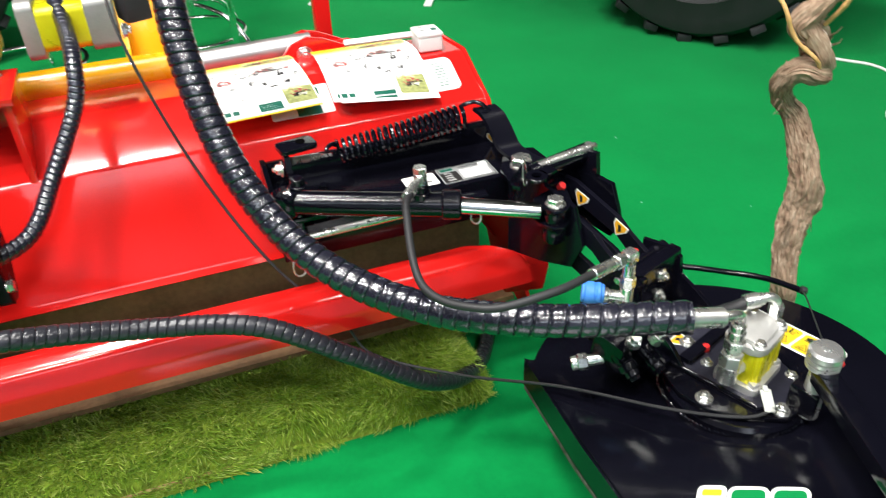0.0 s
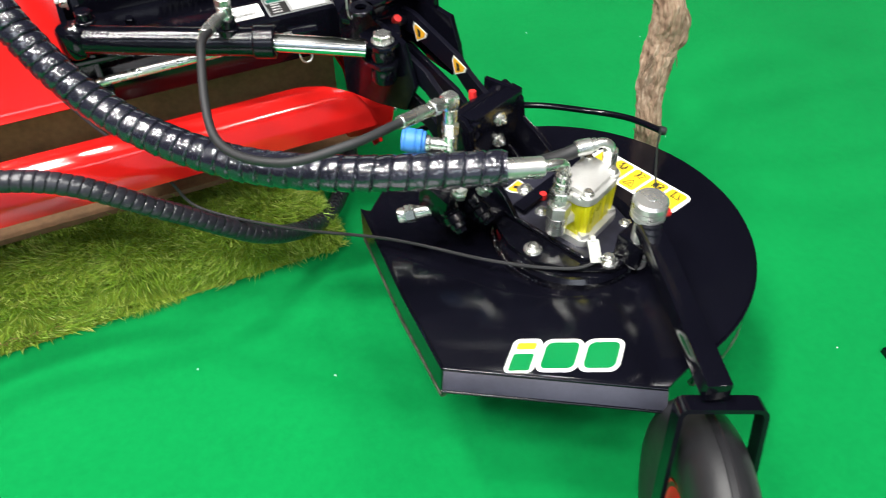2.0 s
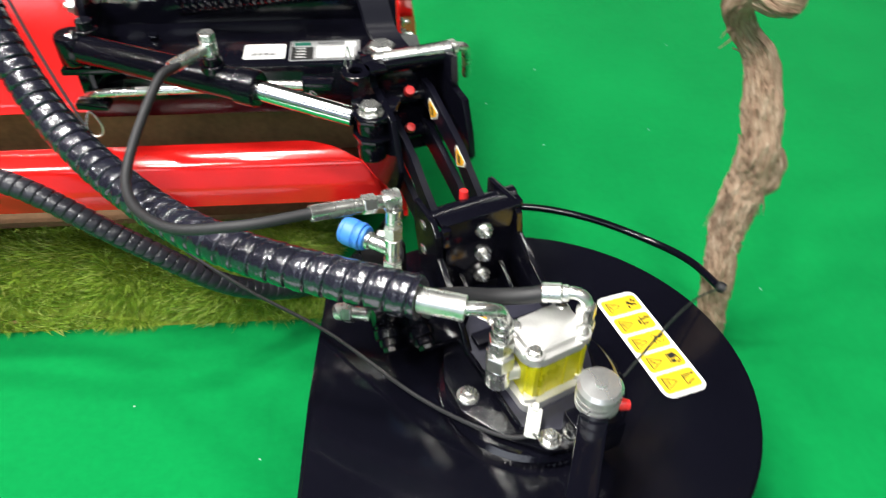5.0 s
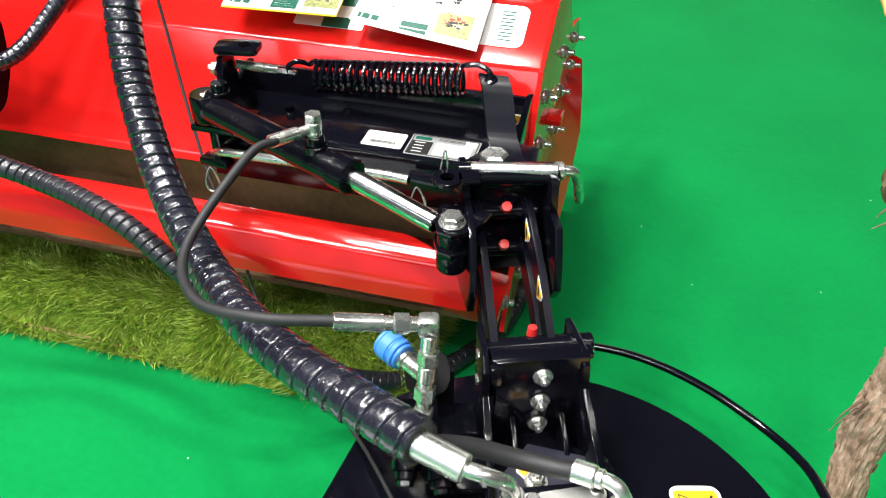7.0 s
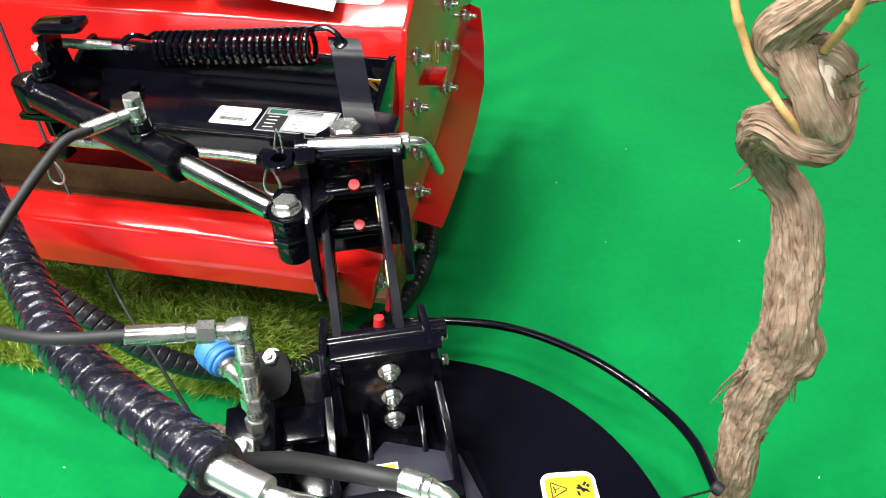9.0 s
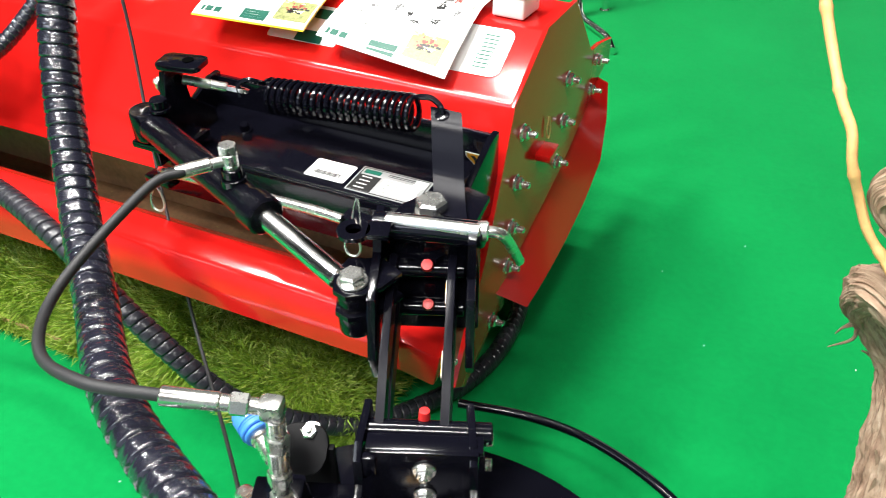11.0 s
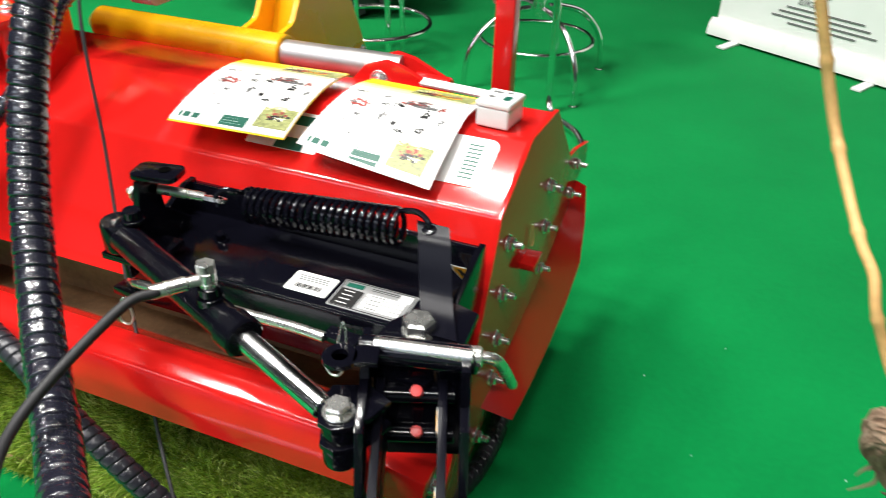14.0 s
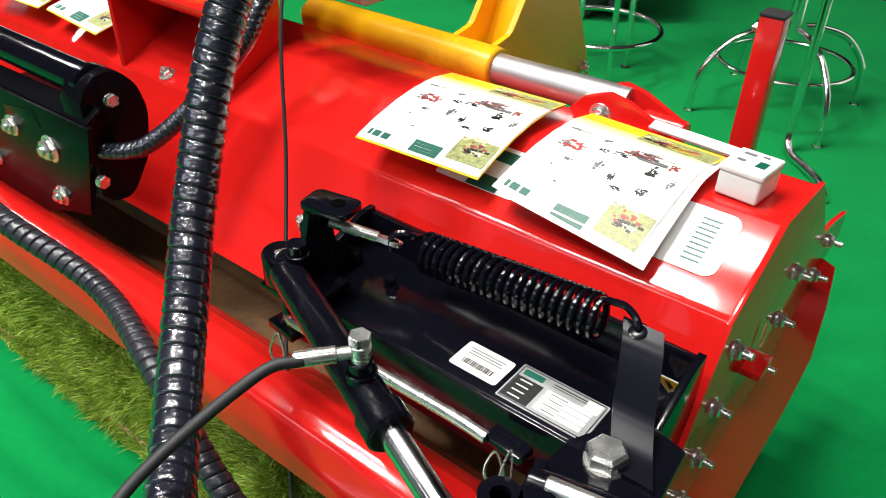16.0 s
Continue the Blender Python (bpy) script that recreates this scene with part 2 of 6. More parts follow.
def placed(name, key, make, material, parent, m, label=""):
    """A part that shares its mesh with all others of the same key, at the pose m in the world."""
    if key not in MESHES:
        bm = bmesh.new()
        make(bm)
        bmesh.ops.recalc_face_normals(bm, faces=bm.faces[:])
        me = bpy.data.meshes.new(name)
        bm.to_mesh(me)
        bm.free()
        me.materials.append(material)
        me.shade_smooth()
        me.set_sharp_from_angle(angle=radians(38))
        MESHES[key] = me
    ob = new(name, MESHES[key])
    ob.parent = parent
    o = ORIGIN[parent.name]
    ob.matrix_basis = Matrix.Translation(-o) @ m
    ORIGIN[ob.name] = o
    return tagged(ob, label)


def aim(at, axis, spin=0.0):
    """The pose whose z points along axis."""
    q = Vector(axis).normalized().to_track_quat("Z", "Y").to_matrix().to_4x4()
    return Matrix.Translation(at) @ q @ pose(0, 0, 0, 0, 0, spin)


def basis(at, u, v):
    """The pose whose x points along u and whose y lies towards v."""
    u = Vector(u).normalized()
    w = u.cross(Vector(v)).normalized()
    v = w.cross(u)
    m = Matrix((u, v, w)).transposed().to_4x4()
    return Matrix.Translation(at) @ m


def block(bm, size, m=None, bevel=0.0, segs=2):
    r = bmesh.ops.create_cube(bm, size=1.0, matrix=(m or Matrix()) @ Matrix.Diagonal((*size, 1)))
    if bevel:
        edges = list({e for v in r["verts"] for e in v.link_edges})
        bmesh.ops.bevel(bm, geom=edges, offset=bevel, segments=segs, profile=0.6, affect="EDGES")


def prism(bm, poly, m, depth, bevel=0.0):
    """A flat outline (x, y of the pose m) given a depth along its z."""
    a = [bm.verts.new(m @ Vector((x, y, 0))) for x, y in poly]
    b = [bm.verts.new(m @ Vector((x, y, depth))) for x, y in poly]
    faces = [bm.faces.new(a[::-1]), bm.faces.new(b)]
    n = len(poly)
    for i in range(n):
        faces.append(bm.faces.new((a[i], a[(i + 1) % n], b[(i + 1) % n], b[i])))
    if bevel:
        edges = list(set(faces[0].edges) | set(faces[1].edges))
        bmesh.ops.bevel(bm, geom=edges, offset=bevel, segments=2, profile=0.6, affect="EDGES")


def rounded(w, h, r, n=5):
    """The outline of a rounded rectangle about the origin."""
    out = []
    for cx, cy, a0 in ((w / 2 - r, h / 2 - r, 0), (-w / 2 + r, h / 2 - r, 90), (-w / 2 + r, -h / 2 + r, 180), (w / 2 - r, -h / 2 + r, 270)):
        for i in range(n + 1):
            a = radians(a0 + 90 * i / n)
            out.append((cx + r * math.cos(a), cy + r * math.sin(a)))
    return out


def lathe(bm, profile, m, segs=20):
    """A profile of (radius, height) turned about the z of the pose m."""
    rings = []
    for r, h in profile:
        if r < 1e-6:
            rings.append([bm.verts.new(m @ Vector((0, 0, h)))])
        else:
            rings.append([bm.verts.new(m @ Vector((r * math.cos(2 * math.pi * i / segs), r * math.sin(2 * math.pi * i / segs), h))) for i in range(segs)])
    for a, b in zip(rings, rings[1:]):
        for i in range(segs):
            j = (i + 1) % segs
            q = [a[i % len(a)], a[j % len(a)], b[j % len(b)], b[i % len(b)]]
            q = list(dict.fromkeys(q))
            if len(q) > 2:
                bm.faces.new(q)
    for ring, flip in ((rings[0], True), (rings[-1], False)):
        if len(ring) > 1:
            bm.faces.new(ring[::-1] if flip else ring)


def rod(bm, a, b, r, segs=14, chamfer=0.0):
    a, b = Vector(a), Vector(b)
    n = (b - a).length
    c = min(chamfer, n / 3)
    prof = [(r - c, 0), (r, c), (r, n - c), (r - c, n)] if c else [(r, 0), (r, n)]
    lathe(bm, prof, aim(a, b - a), segs)


def curve(points, n):
    """A smooth line through the points, as n + 1 places at even steps of its own length."""
    p = [Vector(q) for q in points]
    p = [2 * p[0] - p[1], *p, 2 * p[-1] - p[-2]]
    dense = []
    for i in range(1, len(p) - 2):
        for k in range(24):
            f = k / 24
            dense.append(0.5 * (2 * p[i] + (p[i + 1] - p[i - 1]) * f + (2 * p[i - 1] - 5 * p[i] + 4 * p[i + 1] - p[i + 2]) * f * f + (3 * p[i] - p[i - 1] - 3 * p[i + 1] + p[i + 2]) * f ** 3))
    dense.append(p[-2])
    dist = [0.0]
    for a, b in zip(dense, dense[1:]):
        dist.append(dist[-1] + (b - a).length)
    out, j = [], 0
    for k in range(n + 1):
        d = dist[-1] * k / n
        while j < len(dist) - 2 and dist[j + 1] < d:
            j += 1
        f = (d - dist[j]) / max(dist[j + 1] - dist[j], 1e-9)
        out.append(dense[j].lerp(dense[j + 1], min(max(f, 0), 1)))
    return out, dist[-1]


def sweep(bm, pts, radius, segs=12, shape=None, cap=True, grain=False):
    """A tube along the places. radius: a number or a function of (0 to 1). shape: a factor of (metres along, angle)."""
    n = len(pts)
    lay = bm.verts.layers.float_vector.new("along") if grain else None
    up = Vector((0, 0, 1)) if abs((pts[1] - pts[0]).normalized().z) < 0.9 else Vector((1, 0, 0))
    side, rings, s = None, [], 0.0
    for i, p in enumerate(pts):
        d = (pts[min(i + 1, n - 1)] - pts[max(i - 1, 0)]).normalized()
        side = d.cross(up).normalized() if side is None else (side - d * side.dot(d)).normalized()
        other = d.cross(side)
        if i:
            s += (p - pts[i - 1]).length
        r = radius(i / (n - 1)) if callable(radius) else radius
        ring = []
        for k in range(segs):
            a = 2 * math.pi * k / segs
            f = shape(s, a) if shape else 1.0
            v = bm.verts.new(p + (side * math.cos(a) + other * math.sin(a)) * r * f)
            if grain:
                v[lay] = Vector((math.cos(a), math.sin(a), s))
            ring.append(v)
        rings.append(ring)
    for a, b in zip(rings, rings[1:]):
        for k in range(segs):
            j = (k + 1) % segs
            bm.faces.new((a[k], a[j], b[j], b[k]))
    if cap:
        bm.faces.new(rings[0][::-1])
        bm.faces.new(rings[-1])


def fillet(poly, r, n=4):
    """An open line of (y, z) with its inner corners rounded."""
    out = [poly[0]]
    for a, b, c in zip(poly, poly[1:], poly[2:]):
        a, b, c = Vector(a), Vector(b), Vector(c)
        k = min(r, (a - b).length / 2.2, (c - b).length / 2.2)
        p, q = b + (a - b).normalized() * k, b + (c - b).normalized() * k
        for i in range(n + 1):
            f = i / n
            out.append(tuple((1 - f) ** 2 * p + 2 * f * (1 - f) * b + f * f * q))
    return [tuple(v) for v in out] + [poly[-1]]


def folded(bm, line, x0, x1, thick):
    """A folded sheet: an open line of (y, z) with a thickness, drawn out along x."""
    pts = [Vector(p) for p in line]
    inner = []
    for i, p in enumerate(pts):
        d = (pts[min(i + 1, len(pts) - 1)] - pts[max(i - 1, 0)]).normalized()
        inner.append(p - Vector((-d.y, d.x)) * thick)
    rings = []
    for x in (x0, x1):
        rings.append(([bm.verts.new((x, *p)) for p in pts], [bm.verts.new((x, *p)) for p in inner]))
    (a, ai), (b, bi) = rings
    n = len(pts)
    for i in range(n - 1):
        bm.faces.new((a[i], a[i + 1], b[i + 1], b[i]))
        bm.faces.new((ai[i + 1], ai[i], bi[i], bi[i + 1]))
        bm.faces.new((a[i + 1], a[i], ai[i], ai[i + 1]))
        bm.faces.new((b[i], b[i + 1], bi[i + 1], bi[i]))
    for k in (0, n - 1):
        bm.faces.new((a[k], b[k], bi[k], ai[k]))


def hex_bolt(bm, r=0.009, h=0.007, washer=1.55, stud=0.0, wash_h=0.0025):
    lathe(bm, [(r * washer, 0), (r * washer, wash_h * 0.7), (r * washer - 0.0006, wash_h)], Matrix(), 20)
    lathe(bm, [(r * 1.12, wash_h), (r * 1.155, wash_h + h * 0.15), (r * 1.155, wash_h + h * 0.8), (r * 0.95, wash_h + h)], Matrix(), 6)
    if stud:
        lathe(bm, [(r * 0.55, wash_h + h), (r * 0.55, wash_h + h + stud - 0.0015), (r * 0.4, wash_h + h + stud)], Matrix(), 12)


def bolt(parent, at, axis, r=0.009, h=0.007, stud=0.0, washer=1.55, name="bolt", label=""):
    key = ("bolt", r, h, stud, washer)
    return placed(name, key, lambda bm: hex_bolt(bm, r, h, washer, stud), ZINC, parent, aim(at, axis, 17), label)


def ring_loop(bm, at, u, v, w, h, r):
    """A thin closed wire loop, w by h, in the plane of u and v, hanging from at along v."""
    u, v, at = Vector(u).normalized(), Vector(v).normalized(), Vector(at)
    pts = []
    for i in range(25):
        a = 2 * math.pi * i / 24
        k = 0.5 - 0.5 * math.cos(a)
        pts.append(at + v * h * k + u * (w / 2) * math.sin(a) * (0.35 + 0.65 * k))
    sweep(bm, pts, r, 8, cap=False)


# ---- the hall ----
bm = bmesh.new()
block(bm, (16.0, 11.62, 0.02), pose(0, -2.19, -0.01))
tagged(part("ground", bm, CARPET, None), "bright green needle-felt exhibition carpet, slightly trodden", "carpet", kind="structure")
bm = bmesh.new()
block(bm, (30.0, 30.0, 0.1), pose(0, 0, -0.075))
tagged(part("floor", bm, DARK_FLOOR, None), "dark polished hall floor around the carpet", "floor", kind="structure")
for nm, sx, sy, x, y in (("wall_north", 30, 0.3, 0, 15), ("wall_south", 29.6, 0.3, 0, -12.0), ("wall_east", 0.3, 30, 15, 0), ("wall_west", 0.3, 30, -15, 0)):
    bm = bmesh.new()
    block(bm, (sx, sy, 6.5), pose(x, y, 3.2))
    tagged(part(nm, bm, PALE_WALL if nm == "wall_south" else WALL, None), "plain exhibition hall wall", "wall", kind="structure")
bm = bmesh.new()
block(bm, (30.0, 30.0, 0.2), pose(0, 0, 6.5))
tagged(part("ceiling", bm, CEIL, None), "dark grey exhibition hall ceiling", "ceiling", kind="structure")

# ---- flail mower ----
X0, X1 = -2.1, 0.0
mower = thing("flail_mower", (-1.0, 0.25, 0.0), "glossy red steel flail mower standing on artificial turf", "mower")
hood = fillet([(-0.105, 0.335), (-0.095, 0.345), (0.0, 0.549), (0.135, 0.612), (0.285, 0.600), (0.43, 0.455)], 0.006)
bm = bmesh.new()
folded(bm, hood, X0, X1, 0.005)
part("hood", bm, RED, mower, "folded glossy red sheet-steel hood")
bm = bmesh.new()
plate = [(-0.008, 0.549), (0.133, 0.616), (0.287, 0.604), (0.43, 0.452), (0.50, 0.44), (0.60, 0.412), (0.60, 0.365), (0.515, 0.358), (0.478, 0.326), (0.40, 0.306), (0.28, 0.270), (0.17, 0.251), (0.085, 0.238), (0.0, 0.230), (-0.03, 0.170), (-0.085, 0.155), (-0.185, 0.125), (-0.225, 0.165), (-0.10, 0.345)]
prism(bm, plate, basis((0.0, 0, 0), (0, 1, 0), (0, 0, 1)), 0.008, 0.0015)
part("end_plate", bm, RED, mower, "red end plate that mirrors the green carpet")
bm = bmesh.new()
prism(bm, plate, basis((X0 - 0.008, 0, 0), (0, 1, 0), (0, 0, 1)), 0.008, 0.0015)
part("end_plate", bm, RED, mower)
# flared skirt under the end plate
bm = bmesh.new()
inner = [(0.515, 0.365), (0.478, 0.332), (0.40, 0.312), (0.28, 0.277), (0.17, 0.258), (0.085, 0.245), (0.0, 0.238), (-0.07, 0.240)]
outer = [(0.525, 0.345), (0.505, 0.275), (0.445, 0.205), (0.345, 0.168), (0.22, 0.155), (0.12, 0.155), (0.04, 0.163), (-0.012, 0.172)]
for dx in (0.0, 0.005):
    a = [bm.verts.new((-0.012 + dx, y, z)) for y, z in inner]
    c = [bm.verts.new((0.046 - 0.022 * max(0.0, (z - 0.205) / 0.14) + dx, y, z)) for y, z in outer]
    for k in range(len(inner) - 1):
        bm.faces.new((a[k], a[k + 1], c[k + 1], c[k]))
    if dx:
        for row, old in ((a, a0), (c, c0)):
            for k in range(len(inner) - 1):
                bm.faces.new((row[k], row[k + 1], old[k + 1], old[k]))
        for k in (0, -1):
            bm.faces.new((a[k], c[k], c0[k], a0[k]))
    a0, c0 = a, c
part("side_skirt", bm, RED, mower, "flared red side skirt")
bm = bmesh.new()
block(bm, (0.03, 0.05, 0.012), pose(0.02, 0.136, 0.395), 0.003)
part("hinge_lug", bm, RED, mower)
# rounded front guard
guard = fillet([(-0.165, 0.285), (-0.205, 0.327), (-0.245, 0.358), (-0.275, 0.366), (-0.303, 0.355), (-0.319, 0.318), (-0.322, 0.288)], 0.009, 4)
bm = bmesh.new()
folded(bm, guard[::-1], X0, -0.10, 0.005)
for v in bm.verts:
    if v.co.x > -0.5:
        v.co.x = max(-0.10 + (-v.co.y - 0.28) * 1.6, -0.17)
part("front_guard", bm, RED, mower, "rounded glossy red front guard")
bm = bmesh.new()
prism(bm, guard, basis((-0.10, 0, 0), (0, 1, 0), (0, 0, 1)), 0.004)
for v in bm.verts:
    v.co.x += max((-v.co.y - 0.28) * 1.6, -0.07) - 0.005
part("guard_end", bm, RED, mower)
bm = bmesh.new()
block(bm, (0.09, 0.06, 0.065), pose(-0.035, -0.262, 0.275, 0, 10, 0), 0.006)
part("guard_bracket", bm, RED, mower)
bolt(mower, (0.010, -0.262, 0.268), (1, 0, 0), 0.009, 0.007, 0.008)
# dusty inside behind the gap
bm = bmesh.new()
block(bm, (2.08, 0.02, 0.26), pose(-1.05, 0.03, 0.24))
block(bm, (2.08, 0.2, 0.012), pose(-1.05, -0.08, 0.14))
part("inner_flap", bm, INSIDE, mower, "dusty brown inner flap")
bm = bmesh.new()
block(bm, (2.06, 0.38, 0.02), pose(-1.05, 0.24, 0.40))
part("inner_sheet", bm, INSIDE, mower)
for y, z in ((0.272, 0.467), (0.264, 0.387), (0.242, 0.312), (0.035, 0.485), (0.015, 0.404), (0.002, 0.324), (-0.01, 0.25), (-0.075, 0.18)):
    bolt(mower, (0.008, y, z), (1, 0, 0), 0.0100, 0.009, 0.013, 1.45)
for y, z in ((0.454, 0.36), (0.49, 0.409)):
    bolt(mower, (0.008, y, z), (1, 0, 0), 0.009, 0.008, 0.014, 1.4)

# ---- beam that carries the side arm ----
beam = thing("carrier_beam", (-0.25, -0.12, 0.40), "glossy black steel beam bolted along the red hood", "beam")
bm = bmesh.new()
block(bm, (0.50, 0.012, 0.075), pose(-0.25, -0.058, 0.488, -6, 0, 0), 0.002)
part("back_plate", bm, BLACK, beam)
bm = bmesh.new()
block(bm, (0.50, 0.145, 0.012), pose(-0.25, -0.137, 0.474), 0.002)
part("top_plate", bm, BLACK, beam)
bm = bmesh.new()
block(bm, (0.50, 0.012, 0.085), pose(-0.25, -0.207, 0.436), 0.002)
part("front_plate", bm, BLACK, beam)
for x in (-0.495, -0.004):
    bm = bmesh.new()
    prism(bm, [(-0.05, 0.40), (-0.05, 0.53), (-0.075, 0.53), (-0.21, 0.478), (-0.21, 0.40)], basis((x - 0.005, 0, 0), (0, 1, 0), (0, 0, 1)), 0.010, 0.001)
    part("side_plate", bm, BLACK, beam)

# ---- disc mower head ----
DZ = 0.275
head = thing("disc_mower_head", (0.165, -0.705, 0.1), "glossy black round disc mower head with a straight front lip", "mower")
cx, cy, R = 0.139, -0.681, 0.318
# the deck leans: its front lip stands a little higher than its back
LEAN = Matrix(((1, 0, 0, 0), (0, 1, 0, 0), (0.012, -0.0764, 1, -0.0188 - 0.012 * cx + 0.0764 * cy), (0, 0, 0, 1)))
outline = []
for i in range(49):
    a = radians(-80 + 222 * i / 48)
    outline.append((cx + R * math.cos(a), cy + R * math.sin(a)))
outline += [(-0.122, -0.475), (-0.128, -0.56), (-0.137, -0.69), (-0.141, -0.852), (0.12, -1.02)]
bm = bmesh.new()
prism(bm, outline, LEAN @ pose(0, 0, DZ - 0.006), 0.006, 0.002)
part("deck", bm, BLACK, head)
bm = bmesh.new()
pts = outline[:-1]
for (xa, ya), (xb, yb) in zip(pts, pts[1:]):
    f = [bm.verts.new(LEAN @ Vector(p)) for p in ((xa, ya, DZ - 0.004), (xb, yb, DZ - 0.004), (xb, yb, DZ - 0.07), (xa, ya, DZ - 0.07))]
    bm.faces.new(f)
bmesh.ops.remove_doubles(bm, verts=bm.verts[:], dist=0.0002)
bmesh.ops.solidify(bm, geom=bm.faces[:], thickness=0.004)
part("skirt", bm, BLACK, head)
bm = bmesh.new()
low = [LEAN @ Vector((x, y, DZ - 0.07)) for x, y in outline[:-1]]
sweep(bm, low, 0.006, 8, lambda s, a: 1 + 0.28 * noise.noise(Vector((s * 120, a, 1))))
part("rim_bead", bm, WORN, head, "rim edge with the paint worn to bare steel")
bm = bmesh.new()
lip = [LEAN @ Vector((-0.141, -0.852, DZ - 0.002)), LEAN @ Vector((0.12, -1.02, DZ - 0.002))]
dirv = (lip[1] - lip[0]).normalized()
outv = Vector((dirv.y, -dirv.x, 0))
lip_length = (lip[1] - lip[0]).length
prism(bm, [(0, 0), (lip_length, 0), (lip_length, 0.033), (0, 0.033)], basis(lip[0], dirv, outv + Vector((0, 0, -1.0))), 0.004, 0.001)
# the lip's reflected light is put into its colour
part("front_lip", bm, LIP, head, "bent black front lip, lightened in colour for its reflected sheen")
for q, rr in ((0.0, 0.0035), (0.032, 0.0026)):
    step = (outv + Vector((0, 0, -1.0))).normalized() * q + Vector((0, 0, -0.002))
    bm = bmesh.new()
    rod(bm, lip[0] + step, lip[1] + step, rr, 10, 0.001)
    part("lip_bead", bm, BLACK, head)

# ---- caster wheel ----
wheel = thing("caster_wheel", (0.10, -1.15, 0.0), "black pneumatic caster wheel with a red rim in a black fork", "wheel")
ax = Vector((0.91, -0.42, 0)).normalized()
fw = Vector((-0.42, -0.91, 0)).normalized()
wc = Vector((0.080, -1.170, 0.176))
bm = bmesh.new()
tprof = [(0.066, -0.026), (0.080, -0.036), (0.105, -0.041), (0.132, -0.042), (0.150, -0.038), (0.163, -0.028), (0.171, -0.016), (0.174, -0.006), (0.172, -0.004), (0.172, 0.004), (0.174, 0.006), (0.171, 0.016), (0.163, 0.028), (0.150, 0.038), (0.132, 0.042), (0.105, 0.041), (0.080, 0.036), (0.066, 0.026)]
lathe(bm, tprof, aim(wc, ax), 48)
tyre = part("tyre", bm, CASTER, wheel)
bm = bmesh.new()
lathe(bm, [(0.016, -0.044), (0.028, -0.039), (0.060, -0.024), (0.067, -0.031), (0.067, 0.031), (0.060, 0.024), (0.028, 0.039), (0.016, 0.044)], aim(wc, ax), 32)
part("rim", bm, RED_PLASTIC, wheel, "red plastic rim")
# the fork is one bent flat strap
crown = Vector((0.089, -1.106, 0.372)) - ax * 0.013
rise = crown - wc
tall = rise.length
outer = fillet([(-0.061, -0.022), (-0.054, tall + 0.006), (0.054, tall + 0.006), (0.061, -0.022)], 0.014, 5)
inner = fillet([(0.055, -0.022), (0.048, tall), (-0.048, tall), (-0.055, -0.022)], 0.009, 5)
fm = basis(wc, ax, rise)
bm = bmesh.new()
rings = [[bm.verts.new(fm @ Vector((x, y, z))) for z in (-0.018, 0.010)] for x, y in outer + inner]
n = len(rings)
half = len(outer)
for k in range(n):
    (a0, a1), (b0, b1) = rings[k], rings[(k + 1) % n]
    bm.faces.new((a0, b0, b1, a1))
for k in range(half - 1):
    p, q = rings[k], rings[k + 1]
    u, v = rings[n - 1 - k], rings[n - 2 - k]
    bm.faces.new((p[0], u[0], v[0], q[0]))
    bm.faces.new((q[1], v[1], u[1], p[1]))
bmesh.ops.recalc_face_normals(bm, faces=bm.faces[:])
part("fork", bm, BLACK, wheel, "fork bent from flat black steel strap")
for side in (-1, 1):
    bolt(wheel, wc + ax * side * 0.061, ax * side, 0.011, 0.012, 0.006)
# arm from the pivot to the fork
bm = bmesh.new()
a, b = Vector((0.203, -0.815, 0.378)), Vector((0.100, -1.104, 0.397))
block(bm, ((b - a).length, 0.032, 0.03), basis((a + b) / 2, b - a, (0.93, -0.36, 0)), 0.003)
part("support_arm", bm, BLACK, wheel)
bm = bmesh.new()
lathe(bm, [(0.016, -0.10), (0.016, 0.0), (0.0225, 0.0), (0.0255, 0.002), (0.0255, 0.009), (0.0222, 0.0095), (0.0222, 0.012), (0.0258, 0.0125), (0.0258, 0.019), (0.0225, 0.0195), (0.0225, 0.0215), (0.0262, 0.022), (0.0262, 0.031), (0.0225, 0.0355), (0.008, 0.0368), (0.0072, 0.0385), (0, 0.0385)], pose(0.204, -0.812, 0.389), 36)
part("pivot_cap", bm, TURNED, wheel, "turned aluminium pivot cap")

# ---- hydraulic motor ----
motor = thing("hydraulic_motor", (0.17, -0.71, 0.29), "hydraulic gear motor with a yellow body and cast end caps", "motor")
mm = pose(0.165, -0.710, 0, 0, 0, 25)
for nm, z0, z1, w, h, r, mat in (("base_flange", 0.302, 0.316, 0.100, 0.078, 0.012, ALU), ("body", 0.316, 0.380, 0.080, 0.058, 0.006, MOTOR), ("top_cap", 0.380, 0.393, 0.094, 0.068, 0.020, ALU)):
    bm = bmesh.new()
    prism(bm, rounded(w, h, r), mm @ pose(0, 0, z0), z1 - z0, 0.0025)
    if nm == "top_cap":
        prism(bm, rounded(w - 0.014, h - 0.012, 0.014), mm @ pose(0.002, 0.002, 0.392), 0.009, 0.003)
        for bx, by in ((-0.034, -0.022), (0.034, -0.022), (-0.034, 0.022), (0.034, 0.022)):
            lathe(bm, [(0.0125, 0.0), (0.0125, 0.007), (0.0115, 0.008)], mm @ pose(bx, by, 0.390), 20)
    part(nm, bm, mat, motor)
